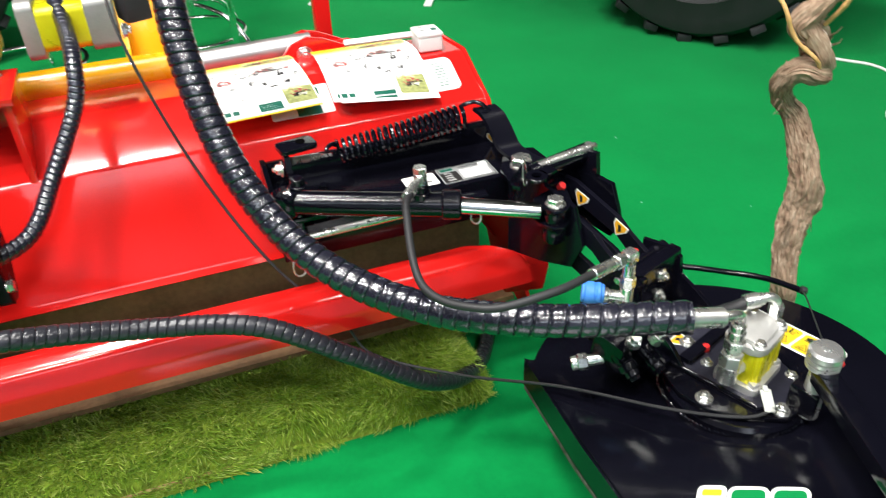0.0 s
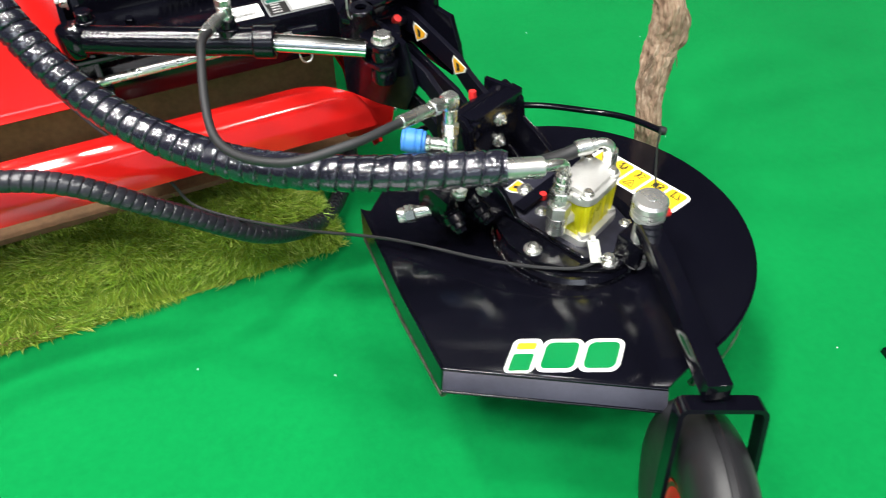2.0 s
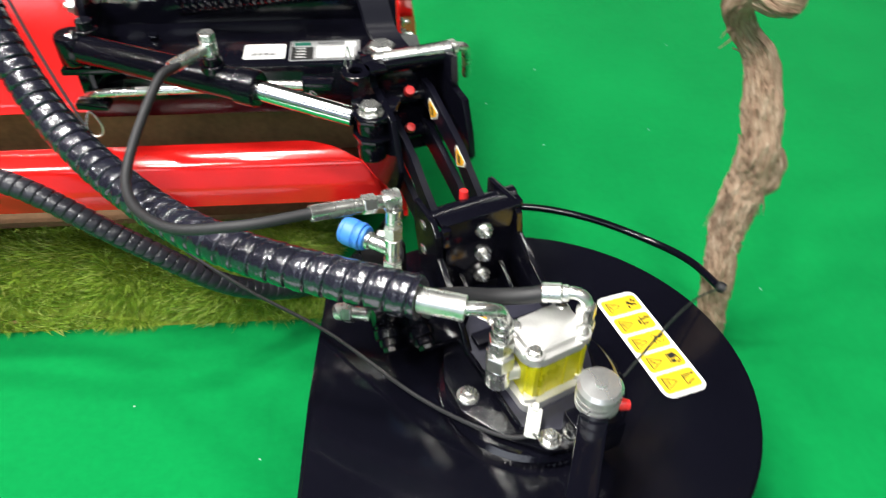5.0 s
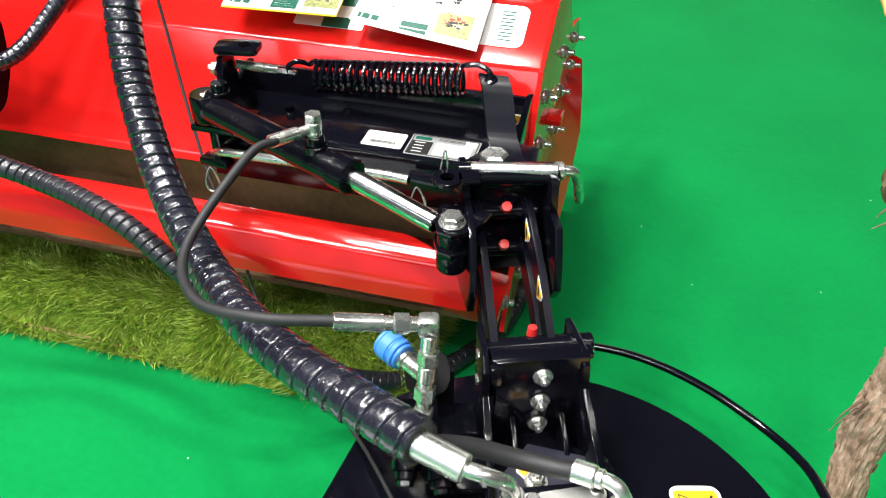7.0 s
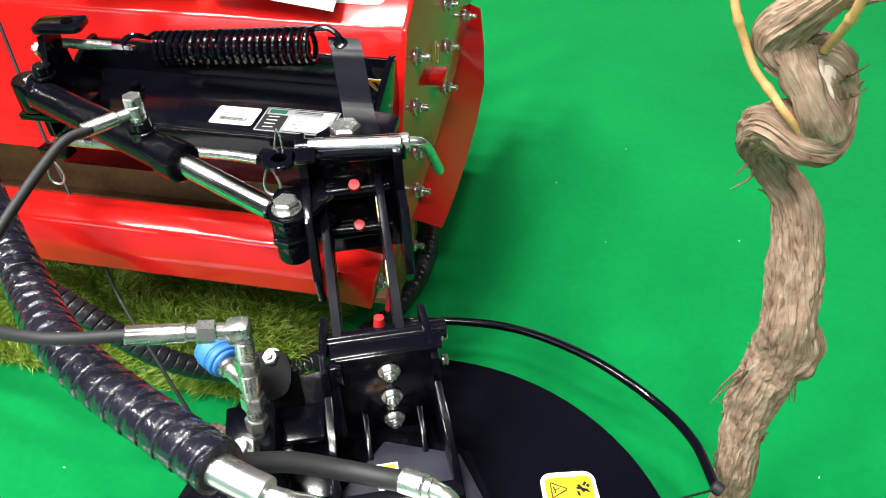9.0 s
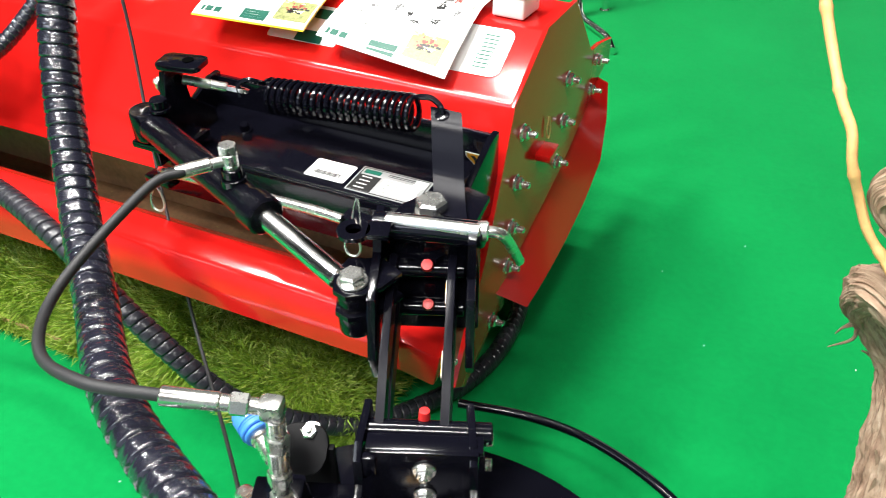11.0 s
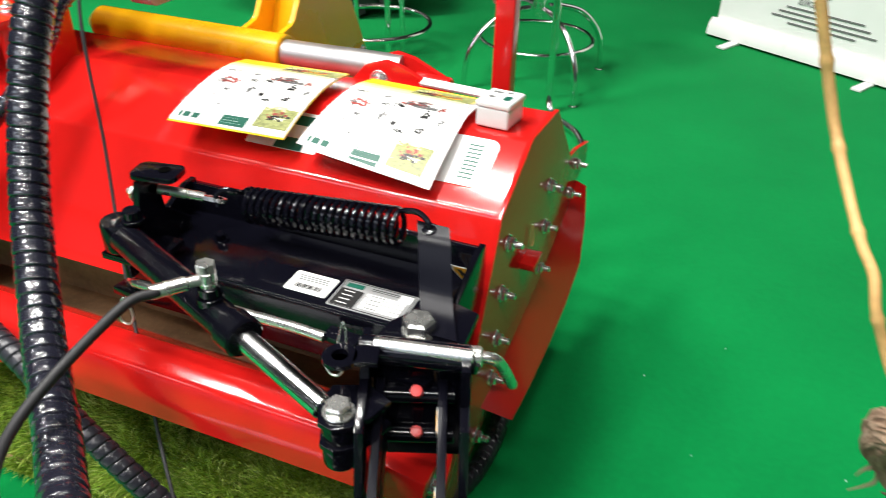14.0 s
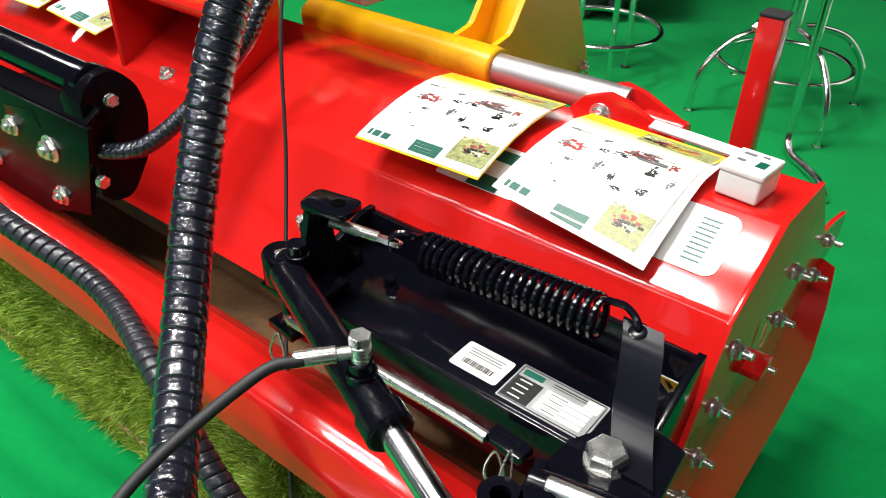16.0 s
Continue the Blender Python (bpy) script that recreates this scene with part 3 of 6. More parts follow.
for rx, ry, rw, rh in ((-0.034, -0.029, 0.006, 0.006), (-0.022, -0.030, 0.010, 0.004), (-0.040, -0.016, 0.006, 0.010), (0.036, -0.028, 0.006, 0.006), (0.012, -0.0295, 0.004, 0.003)):
    bm = bmesh.new()
    block(bm, (rw, rh, 0.060), mm @ pose(rx, ry, 0.348), 0.0012)
    part("body_rib", bm, MOTOR, motor)

# ---- big wrapped hose ----
HOSE = [(-0.591, -0.059, 0.991), (-0.598, -0.177, 0.814), (-0.561, -0.281, 0.638), (-0.475, -0.389, 0.512), (-0.344, -0.511, 0.461), (-0.198, -0.629, 0.472), (0.011, -0.729, 0.485)]


def wrapped_hose(name, points, r, pitch, label, depth=0.1, mat=None, end_pitch=None):
    """A hose in a spiral band; the band's pitch may widen towards the end."""
    length = curve(points, 10)[1]
    wider = (end_pitch or pitch) - pitch
    pts, length = curve(points, int(length / min(pitch, end_pitch or pitch) * 16))
    h = thing(name, points[len(points) // 2], label, "hose")
    bm = bmesh.new()

    def wrap(s, a):
        turns = length / wider * math.log(1 + wider * s / (length * pitch)) if wider else s / pitch
        f = (turns + a / (2 * math.pi) + 0.03 * noise.noise(Vector((s * 25, math.cos(a), math.sin(a))))) % 1.0
        crinkle = 0.022 * noise.noise(Vector((s * 70, math.cos(a) * 2.6, math.sin(a) * 2.6))) + 0.034 * noise.noise(Vector((s * 190, math.cos(a) * 5, math.sin(a) * 5)))
        groove = max(0.0, 1 - min(f, 1 - f) / 0.09) ** 0.7
        return 0.995 - depth * groove + 0.022 * math.sin(math.pi * f) + 0.05 * (f - 0.5) + crinkle

    sweep(bm, pts, r, 28, wrap)
    part("spiral_wrap", bm, mat or PLASTIC, h)
    bm = bmesh.new()
    sweep(bm, curve(points, 80)[0], r * 0.86, 14)
    part("hose_core", bm, RUBBER, h)
    return h


wrapped_hose("hydraulic_hose", HOSE, 0.0255, 0.0150, "thick hydraulic hose in a shiny black spiral wrap", 0.10, None, 0.0255)
LOWHOSE = [(-1.20, -0.36, 0.50), (-0.95, -0.368, 0.477), (-0.77, -0.335, 0.416), (-0.583, -0.375, 0.392), (-0.431, -0.40, 0.292), (-0.281, -0.385, 0.160), (-0.149, -0.283, 0.06), (-0.055, -0.14, 0.024), (-0.012, -0.04, 0.022), (-0.002, 0.06, 0.022), (-0.010, 0.15, 0.022), (-0.04, 0.30, 0.022)]
wrapped_hose("hydraulic_hose", LOWHOSE, 0.0172, 0.0155, "black hydraulic hose in a spiral wrap hanging to the floor", 0.10, MATT_PLASTIC)
THIN = [(-0.296, -0.366, 0.574), (-0.318, -0.410, 0.570), (-0.340, -0.544, 0.52), (-0.28, -0.634, 0.524), (-0.188, -0.662, 0.543), (-0.1, -0.640, 0.540)]
thin = thing("rubber_hose", (-0.28, -0.634, 0.51), "thin black rubber hydraulic hose with crimped zinc ends", "hose")
bm = bmesh.new()
sweep(bm, curve(THIN, 80)[0], 0.0064, 14)
part("tube", bm, RUBBER, thin)

# ---- vine trunk ----
TRUNK = [(0.55, -0.421, 0.0), (0.536, -0.412, 0.15), (0.533, -0.396, 0.25), (0.544, -0.385, 0.35), (0.542, -0.388, 0.42), (0.533, -0.366, 0.49), (0.518, -0.345, 0.55), (0.488, -0.336, 0.587), (0.463, -0.349, 0.630), (0.468, -0.383, 0.668), (0.491, -0.398, 0.662), (0.511, -0.383, 0.660), (0.511, -0.361, 0.692), (0.492, -0.372, 0.727), (0.466, -0.376, 0.738), (0.452, -0.375, 0.756), (0.464, -0.393, 0.785), (0.483, -0.405, 0.812)]
vine = thing("vine_trunk", (0.56, -0.44, 0.0), "gnarled dry grapevine trunk with peeling bark", "trunk")
pts, _ = curve(TRUNK, 520)
bm = bmesh.new()


def bark_r(f):
    slim = 0.76 + 0.24 * min(max((f - 0.25) / 0.08, 0), 1)
    return (0.0300 + 0.003 * math.sin(9 * f)) * slim - 0.0088 * min(max((f - 0.5) / 0.1, 0), 1) - 0.009 * max(0.0, (f - 0.93) / 0.07)


def bark_shape(s, a):
    ca, sa = math.cos(a), math.sin(a)
    ridge = noise.noise(Vector((s * 9, ca * 5.5, sa * 5.5)))
    flake = noise.noise(Vector((s * 34, ca * 4.2 + 3, sa * 4.2)))
    return 1 + 0.16 * noise.noise(Vector((s * 15, ca * 1.3, sa * 1.3))) + 0.12 * (abs(ridge) - 0.2) + 0.16 * max(flake, -0.1) + 0.08 * noise.noise(Vector((s * 70, ca * 9, sa * 9))) + 0.04 * min(max(noise.noise(Vector((s * 42, ca * 6, sa * 6 + 5))) * 9, 0.0), 1.0)


sweep(bm, pts, bark_r, 84, bark_shape, grain=True)
part("trunk", bm, BARK, vine)

rng = random.Random(31)
for k in range(70):
    i = rng.randrange(10, 495)
    f = i / len(pts)
    t = (pts[i + 1] - pts[i - 1]).normalized()
    u = t.cross(Vector((rng.gauss(0, 1), rng.gauss(0, 1), rng.gauss(0, 1)))).normalized()
    w = t.cross(u)
    n, half = rng.randrange(4, 9), rng.uniform(0.0016, 0.0036)
    lift = rng.uniform(0.001, 0.006) if k % 3 else 0.001
    twist = rng.uniform(-0.25, 0.25)
    bm = bmesh.new()
    rows = []
    for j in range(n):
        q = min(i + j * 2, len(pts) - 1)
        e = j / (n - 1)
        o = pts[q] + u * (bark_r(f) * 1.06 + lift * e * e) + w * (twist * 0.02 * e)
        h = half * (1 - 0.7 * abs(2 * e - 0.9) ** 2)
        rows.append([bm.verts.new(o + w * (d * h) + u * z) for d, z in ((-1, -0.001), (0, 0.0012), (1, -0.001), (0, -0.0016))])
    for ra, rb in zip(rows, rows[1:]):
        for c in range(4):
            bm.faces.new((ra[c], ra[(c + 1) % 4], rb[(c + 1) % 4], rb[c]))
    bm.faces.new(rows[0][::-1])
    bm.faces.new(rows[-1])
    part("bark_strip", bm, BARK, vine)

# ---- motor, base plate and fittings on the disc ----
for x, y in ((-0.034, -0.022), (0.034, -0.022), (-0.034, 0.022), (0.034, 0.022)):
    p = mm @ Vector((x, y, 0.398))
    bolt(motor, p, (0, 0, 1), 0.0068, 0.005, 0.0, 1.4)
for x, y in ((-0.038, -0.028), (0.038, -0.028)):
    bm = bmesh.new()
    p = mm @ Vector((x, y, 0.318))
    block(bm, (0.014, 0.014, 0.012), Matrix.Translation(p), 0.002)
    part("flange_lug", bm, ALU, motor)
bm = bmesh.new()
clip_m = basis((0.1425, -0.786, 0.316), (0.011, 0.036, 0.023), (0.95, -0.25, 0))
block(bm, (0.036, 0.018, 0.003), clip_m, 0.001)
block(bm, (0.006, 0.013, 0.006), clip_m @ pose(-0.016, 0, -0.001), 0.0015)
block(bm, (0.010, 0.008, 0.006), clip_m @ pose(0.019, 0, -0.001), 0.0015)
part("tie_clip", bm, CLIP, motor, "white plastic clip")
bm = bmesh.new()
ring_loop(bm, (0.139, -0.806, 0.322), (0, 0, 1), (0.9, -0.2, -0.3), 0.010, 0.008, 0.0012)
part("clip_wire", bm, ZINC, motor)
bm = bmesh.new()
plate = [(0.045, -0.60), (0.040, -0.70), (0.058, -0.750), (0.10, -0.785), (0.16, -0.815), (0.205, -0.808), (0.235, -0.77), (0.245, -0.70), (0.235, -0.60), (0.20, -0.545), (0.085, -0.53)]
prism(bm, plate, pose(0, 0, 0.286), 0.010, 0.0035)
part("base_plate", bm, BLACK_PEEL, head)
bm = bmesh.new()
prism(bm, [(0.066, -0.640), (0.128, -0.782), (0.195, -0.792), (0.236, -0.74), (0.236, -0.62), (0.19, -0.556), (0.10, -0.556)], pose(0, 0, 0.2955), 0.007, 0.0015)
# same lightened black, for the grey reflection on this plate
part("top_plate", bm, LIP, head)
bm = bmesh.new()
edge = [Vector((0.066, -0.640, 0.3025)).lerp(Vector((0.128, -0.782, 0.3025)), k / 40) for k in range(41)]
sweep(bm, edge, 0.0035, 8, lambda s, a: 1 + 0.5 * noise.noise(Vector((s * 300, a, 2))))
part("weld_bead", bm, BLACK, head)
bm = bmesh.new()
lathe(bm, [(0.118, -0.03), (0.120, 0.004), (0.114, 0.010), (0.09, 0.010)], pose(0.155, -0.700, 0.2745), 48)
part("hub_ring", bm, BLACK, head)
bm = bmesh.new()
ring = [LEAN @ Vector((0.158 + 0.121 * math.cos(a), -0.694 + 0.121 * math.sin(a), 0.279)) for a in (2 * math.pi * k / 400 for k in range(401))]
sweep(bm, ring, 0.0058, 10, lambda s, a: 1 + 0.16 * math.sin(s * 900) + 0.25 * noise.noise(Vector((s * 260, a, 0))), cap=False)
part("weld_bead", bm, BLACK, head)
bolt(head, (0.069, -0.728, 0.296), (0, 0, 1), 0.0095, 0.008, 0.004)
bolt(head, (0.163, -0.798, 0.296), (0, 0, 1), 0.0095, 0.009, 0.003)
bolt(head, (0.228, -0.745, 0.296), (0, 0, 1), 0.0095, 0.008, 0.004)
bolt(head, (0.120, -0.610, 0.3025), (0, 0, 1), 0.0095, 0.008, 0.004)
bolt(head, (0.119, -0.666, 0.3025), (0, 0, 1), 0.0070, 0.006, 0.004)
bm = bmesh.new()
lathe(bm, [(0.006, 0), (0.007, 0.004), (0.006, 0.012), (0.0, 0.013)], pose(0.137, -0.638, 0.302), 12)
part("grease_cap", bm, RED_PLASTIC, head, "small red plastic cap")
bm = bmesh.new()
lathe(bm, [(0.006, 0), (0.0075, 0.006), (0.006, 0.016), (0.0, 0.017)], aim((0.226, -0.813, 0.386), (0.95, -0.1, -0.1)), 12)
part("grease_cap", bm, RED_PLASTIC, wheel, "small red plastic cap")
bm = bmesh.new()
block(bm, (0.06, 0.045, 0.05), pose(0.212, -0.80, 0.318, 0, 0, 20), 0.004)
part("pivot_block", bm, BLACK, wheel)


def chain(parent, name, material, a, b, steps, segs=16):
    """Stepped turned fitting from a towards b: (radius, share of the length) pairs; six-sided where the radius is negative."""
    a, b = Vector(a), Vector(b)
    n = (b - a).length
    at = 0.0
    bm = bmesh.new()
    for r, share in steps:
        m = aim(a + (b - a) * at, b - a)
        h = n * share
        c = min(0.0012, h / 4)
        lathe(bm, [(abs(r) - c, 0), (abs(r), c), (abs(r), h - c), (abs(r) - c, h)], m, 6 if r < 0 else segs)
        at += share
    return part(name, bm, material, parent)


motor_pipe = thing("hose_fitting", (0.011, -0.729, 0.485), "zinc-plated crimped hose end with a bent pipe on the motor", "fitting")
chain(motor_pipe, "ferrule", ZINC, (0.000, -0.727, 0.485), (0.060, -0.742, 0.479), [(0.0165, 0.1), (0.0155, 0.9)])
pts, _ = curve([(0.055, -0.741, 0.479), (0.082, -0.742, 0.476), (0.100, -0.735, 0.462), (0.106, -0.730, 0.440), (0.106, -0.729, 0.425)], 24)
bm = bmesh.new()
sweep(bm, pts, 0.0083, 16)
part("pipe", bm, ZINC, motor_pipe)
chain(motor_pipe, "union_nut", ZINC, (0.106, -0.729, 0.440), (0.105, -0.729, 0.325), [(0.012, 0.1), (0.0135, 0.1), (0.012, 0.06), (-0.0165, 0.16), (0.0125, 0.08), (-0.0185, 0.2), (0.016, 0.3)])
chain(motor_pipe, "port_block", ALU, (0.105, -0.729, 0.345), (0.150, -0.722, 0.345), [(0.013, 1.0)])
back_pipe = thing("hose_fitting", (0.16, -0.68, 0.42), "zinc-plated crimped hose end with an elbow behind the motor", "fitting")
pts, _ = curve([(0.00, -0.715, 0.464), (0.05, -0.684, 0.438), (0.10, -0.672, 0.420), (0.140, -0.673, 0.420), (0.166, -0.677, 0.427)], 24)
bm = bmesh.new()
sweep(bm, pts, 0.0105, 14)
part("hose_stub", bm, RUBBER, back_pipe)
chain(back_pipe, "ferrule", ZINC, (0.160, -0.676, 0.428), (0.192, -0.683, 0.432), [(0.0125, 0.75), (0.0105, 0.25)])
pts, _ = curve([(0.178, -0.680, 0.430), (0.198, -0.685, 0.434), (0.211, -0.690, 0.428), (0.214, -0.692, 0.410)], 16)
bm = bmesh.new()
sweep(bm, pts, 0.008, 14)
part("pipe", bm, ZINC, back_pipe)
chain(back_pipe, "union_nut", ZINC, (0.214, -0.692, 0.420), (0.214, -0.694, 0.350), [(-0.0125, 0.3), (0.0095, 0.1), (-0.014, 0.25), (0.011, 0.35)])

# ---- parallel arm between mower and disc ----
D, N, UP = Vector((0.36, -0.933, 0)), Vector((0.933, 0.36, 0)), Vector((0, 0, 1))
arm = thing("parallel_arm", (0.015, -0.312, 0.40), "glossy black steel parallelogram arm with bolted pivots", "arm")
PL, PR = Vector((-0.043, -0.321, 0)), Vector((0.074, -0.303, 0))


def upright(name, at, poly, depth=0.010, label=""):
    bm = bmesh.new()
    prism(bm, poly, basis(at, D, UP), depth, 0.0018)
    return part(name, bm, BLACK_SATIN if name == "link" else BLACK, arm, label)


upright("cheek", PL - N * 0.0, [(-0.055, 0.345), (-0.055, 0.50), (-0.02, 0.552), (0.02, 0.552), (0.034, 0.522), (0.083, 0.516), (0.103, 0.508), (0.128, 0.437), (0.105, 0.382), (0.03, 0.360)])
upright("cheek", PR - N * 0.003, [(-0.055, 0.44), (-0.045, 0.53), (-0.003, 0.553), (0.034, 0.558), (0.036, 0.509), (0.073, 0.509), (0.091, 0.462), (0.100, 0.427), (0.080, 0.398), (0.02, 0.405)])
for s in (-0.036, 0.036):
    o = Vector((0.015, -0.312, 0)) + N * s
    for dz in (0.0, -0.07):
        upright("link", o - N * 0.005, [(-0.02, 0.46 + dz), (-0.02, 0.50 + dz), (0.02, 0.50 + dz), (0.125, 0.463 + dz), (0.150, 0.440 + dz), (0.195, 0.418 + dz), (0.195, 0.392 + dz), (0.165, 0.392 + dz), (0.125, 0.428 + dz), (0.02, 0.462 + dz)])
bm = bmesh.new()
rod(bm, PL + UP * 0.538 - N * 0.012, PR + UP * 0.546 + N * 0.006, 0.0165, 20, 0.002)
part("pivot_tube", bm, BLACK, arm)
bm = bmesh.new()
rod(bm, PL + UP * 0.548 + N * 0.004 + D * 0.005, PR + UP * 0.554 + N * 0.002 + D * 0.005, 0.0095, 16, 0.002)
rod(bm, PR + UP * 0.551 - N * 0.004, PR + UP * 0.551 + N * 0.010, 0.0125, 16, 0.002)
pts, _ = curve([PR + UP * 0.551 + N * 0.008, PR + UP * 0.549 + N * 0.022, PR + UP * 0.530 + N * 0.033 - D * 0.01, PR + UP * 0.475 + N * 0.05 - D * 0.04], 14)
sweep(bm, pts, 0.007, 12)
part("pivot_pin", bm, ZINC, arm, "zinc-plated pivot pin with a bent handle")
for z, u in ((0.479, 0.0), (0.414, 0.0)):
    bm = bmesh.new()
    o = Vector((0.010, -0.312, z)) + D * u
    rod(bm, o - N * 0.040, o + N * 0.045, 0.011, 16, 0.001)
    part("cross_pin", bm, BLACK, arm)
    bm = bmesh.new()
    lathe(bm, [(0.006, 0), (0.008, 0.006), (0.007, 0.014), (0.0, 0.015)], aim(o + UP * 0.008 + D * 0.006, D * 0.6 + UP * 0.8), 12)
    part("grease_cap", bm, RED_PLASTIC, arm, "small red plastic cap")
bm = bmesh.new()
block(bm, (0.115, 0.014, 0.16), basis(Vector((0.012, -0.300, 0.455)), N, D), 0.002)
part("pivot_plate", bm, BLACK, arm)
# lower bracket
LC = Vector((0.090, -0.487, 0))
bm = bmesh.new()
rod(bm, LC + UP * 0.407 - N * 0.072, LC + UP * 0.407 + N * 0.072, 0.013, 18, 0.0015)
part("pivot_tube", bm, BLACK, arm)
bm = bmesh.new()
lathe(bm, [(0.006, 0), (0.0070, 0.006), (0.0060, 0.017), (0.0, 0.018)], aim(LC + UP * 0.412 - N * 0.004 - D * 0.01, (0, 0.1, 1)), 12)
part("grease_cap", bm, RED_PLASTIC, arm, "small red plastic cap")
bm = bmesh.new()
block(bm, (0.125, 0.022, 0.008), basis(LC + D * 0.030 + UP * 0.424, N, D), 0.002)
part("bracket_flange", bm, BLACK, arm)
bm = bmesh.new()
block(bm, (0.115, 0.010, 0.135), basis(LC + D * 0.040 + UP * 0.360, N, D), 0.002)
part("bracket_plate", bm, BLACK, arm)
for s, lean in ((-0.064, -0.04), (0.053, 0.08)):
    bm = bmesh.new()
    prism(bm, [(-0.028, 0.375), (-0.028, 0.425), (0.034, 0.430), (0.050, 0.416), (0.053, 0.380), (0.090, 0.360), (0.128, 0.335), (0.165, 0.296), (0.168, 0.272), (0.0, 0.272), (-0.015, 0.34)], basis(LC + N * s, D + N * lean, UP), 0.009, 0.0018)
    part("bracket_cheek", bm, BLACK, arm)
for z in (0.401, 0.357, 0.315):
    bolt(arm, LC + D * 0.046 + UP * z, D, 0.0082, 0.007, 0.005)
for s in (-0.065, 0.062):
    for z in (0.405, 0.36):
        bolt(arm, LC + N * s * 1.05 + UP * z + D * 0.006, N * (1 if s > 0 else -1), 0.0065, 0.005, 0.0, 1.2)
for s, z in ((-0.030, 0.300), (0.034, 0.302)):
    bm = bmesh.new()
    prism(bm, [(0.046, 0.272), (0.046, 0.330), (0.060, 0.325), (0.095, 0.300), (0.125, 0.272)], basis(LC + N * s, D, UP), 0.007, 0.0015)
    part("gusset", bm, BLACK, arm)
bm = bmesh.new()
block(bm, (0.128, 0.022, 0.008), basis(LC + D * 0.150 + UP * 0.310, N, D), 0.002)
part("cross_bar", bm, BLACK_SATIN, arm)
bm = bmesh.new()
block(bm, (0.014, 0.010, 0.030), basis(LC + D * 0.046 - N * 0.058 + UP * 0.408, N, D), 0.002)
part("flange_tab", bm, BLACK, arm)
# tongue, strap and main pivot bolt
bm = bmesh.new()
prism(bm, [(-0.045, -0.010), (-0.050, -0.075), (-0.020, -0.105), (0.045, -0.10), (0.062, -0.04), (0.055, 0.05), (0.02, 0.060), (-0.02, 0.035)], pose(-0.022, -0.215, 0.490), 0.010, 0.0015)
part("pivot_tongue", bm, BLACK, arm)
placed("pivot_bolt", "big_bolt", lambda b: hex_bolt(b, 0.0185, 0.018, 1.22, 0.0, 0.003), ZINC, arm, aim((-0.024, -0.228, 0.500), (0, 0, 1), 12), "large zinc-plated hex bolt")
bm = bmesh.new()
strap = [(-0.112, 0.580), (-0.132, 0.572), (-0.150, 0.545), (-0.168, 0.512), (-0.20, 0.500), (-0.235, 0.499)]
folded(bm, fillet(strap, 0.012, 4), -0.056, -0.010, 0.007)
for v in bm.verts:
    v.co.x += (-0.112 - v.co.y) * 0.5 - 0.022
part("spring_strap", bm, BLACK_SATIN, arm, "bent black steel strap")
# ear for the cylinder
EAR = Vector((-0.042, -0.403, 0))
for z in (0.475, 0.508):
    bm = bmesh.new()
    prism(bm, [(-0.026, 0.01), (-0.018, -0.018), (0.0, -0.026), (0.018, -0.018), (0.035, 0.0), (0.05, 0.03), (0.02, 0.05), (-0.02, 0.04)], pose(EAR.x, EAR.y, z - 0.004, 0, 0, 10), 0.008, 0.0012)
    part("cylinder_ear", bm, BLACK, arm)
placed("ear_bolt", "ear_bolt", lambda b: hex_bolt(b, 0.0135, 0.011, 1.35), ZINC, arm, aim(EAR + UP * 0.513, (0, 0, 1), 5), "zinc-plated hex bolt")
bm = bmesh.new()
lathe(bm, [(0.019, 0), (0.021, 0.003), (0.021, 0.03), (0.019, 0.033)], pose(EAR.x, EAR.y, 0.440), 20)
part("ear_boss", bm, BLACK, arm)
# small eye lug with a hole through it
bm = bmesh.new()
lathe(bm, [(0.0095, 0.0), (0.0195, 0.0), (0.0205, 0.001), (0.0205, 0.006), (0.0195, 0.007), (0.0095, 0.007), (0.0095, 0.0)], pose(-0.060, -0.362, 0.548), 24)
block(bm, (0.028, 0.028, 0.007), pose(-0.034, -0.350, 0.5515, 0, 0, 18), 0.001)
part("stop_lug", bm, BLACK, arm)


def warning_sign(parent, at, u, v, size):
    m = basis(at, u, v)
    bm = bmesh.new()
    shape = [(-0.5, 0.38), (0.5, 0.38), (0.5, 0.05), (0.0, -0.62), (-0.5, 0.05)]
    prism(bm, [(x * size, y * size) for x, y in shape], m, 0.0006)
    sign = part("warning_sign", bm, WHITE, parent, "small white-edged orange warning sticker")
    bm = bmesh.new()
    prism(bm, [(x * size * 0.8, y * size * 0.8) for x, y in shape], m, 0.0012)
    part("warning_field", bm, ORANGE_INK, sign)
    bm = bmesh.new()
    prism(bm, [(x * size, y * size) for x, y in ((-0.2, 0.16), (0.02, 0.2), (0.18, -0.1), (0.02, -0.28), (-0.05, -0.05))], m, 0.0016)
    part("warning_mark", bm, BLACK_INK, sign)


LK = Vector((0.015, -0.312, 0)) + N * (0.036 - 0.0156)
warning_sign(arm, LK + D * 0.038 + UP * 0.470, D * 0.95 - UP * 0.3, UP + D * 0.3, 0.032)
warning_sign(arm, LK + D * 0.130 + UP * 0.445, D * 0.9 - UP * 0.35, UP + D * 0.35, 0.032)
warning_sign(head, (0.111, -0.599, 0.3032), N, -D, 0.034)
warning_sign(beam, (-0.022, -0.085, 0.500), (1, 0, 0), (0, -0.3, 1), 0.028)

# ---- cylinder ----
cyl = thing("hydraulic_cylinder", (-0.30, -0.31, 0.50), "black hydraulic cylinder with a polished rod", "cylinder")
ca, cb = Vector((-0.468, -0.237, 0.530)), Vector((-0.218, -0.338, 0.520))
bm = bmesh.new()
rod(bm, ca, cb, 0.0225, 28, 0.003)
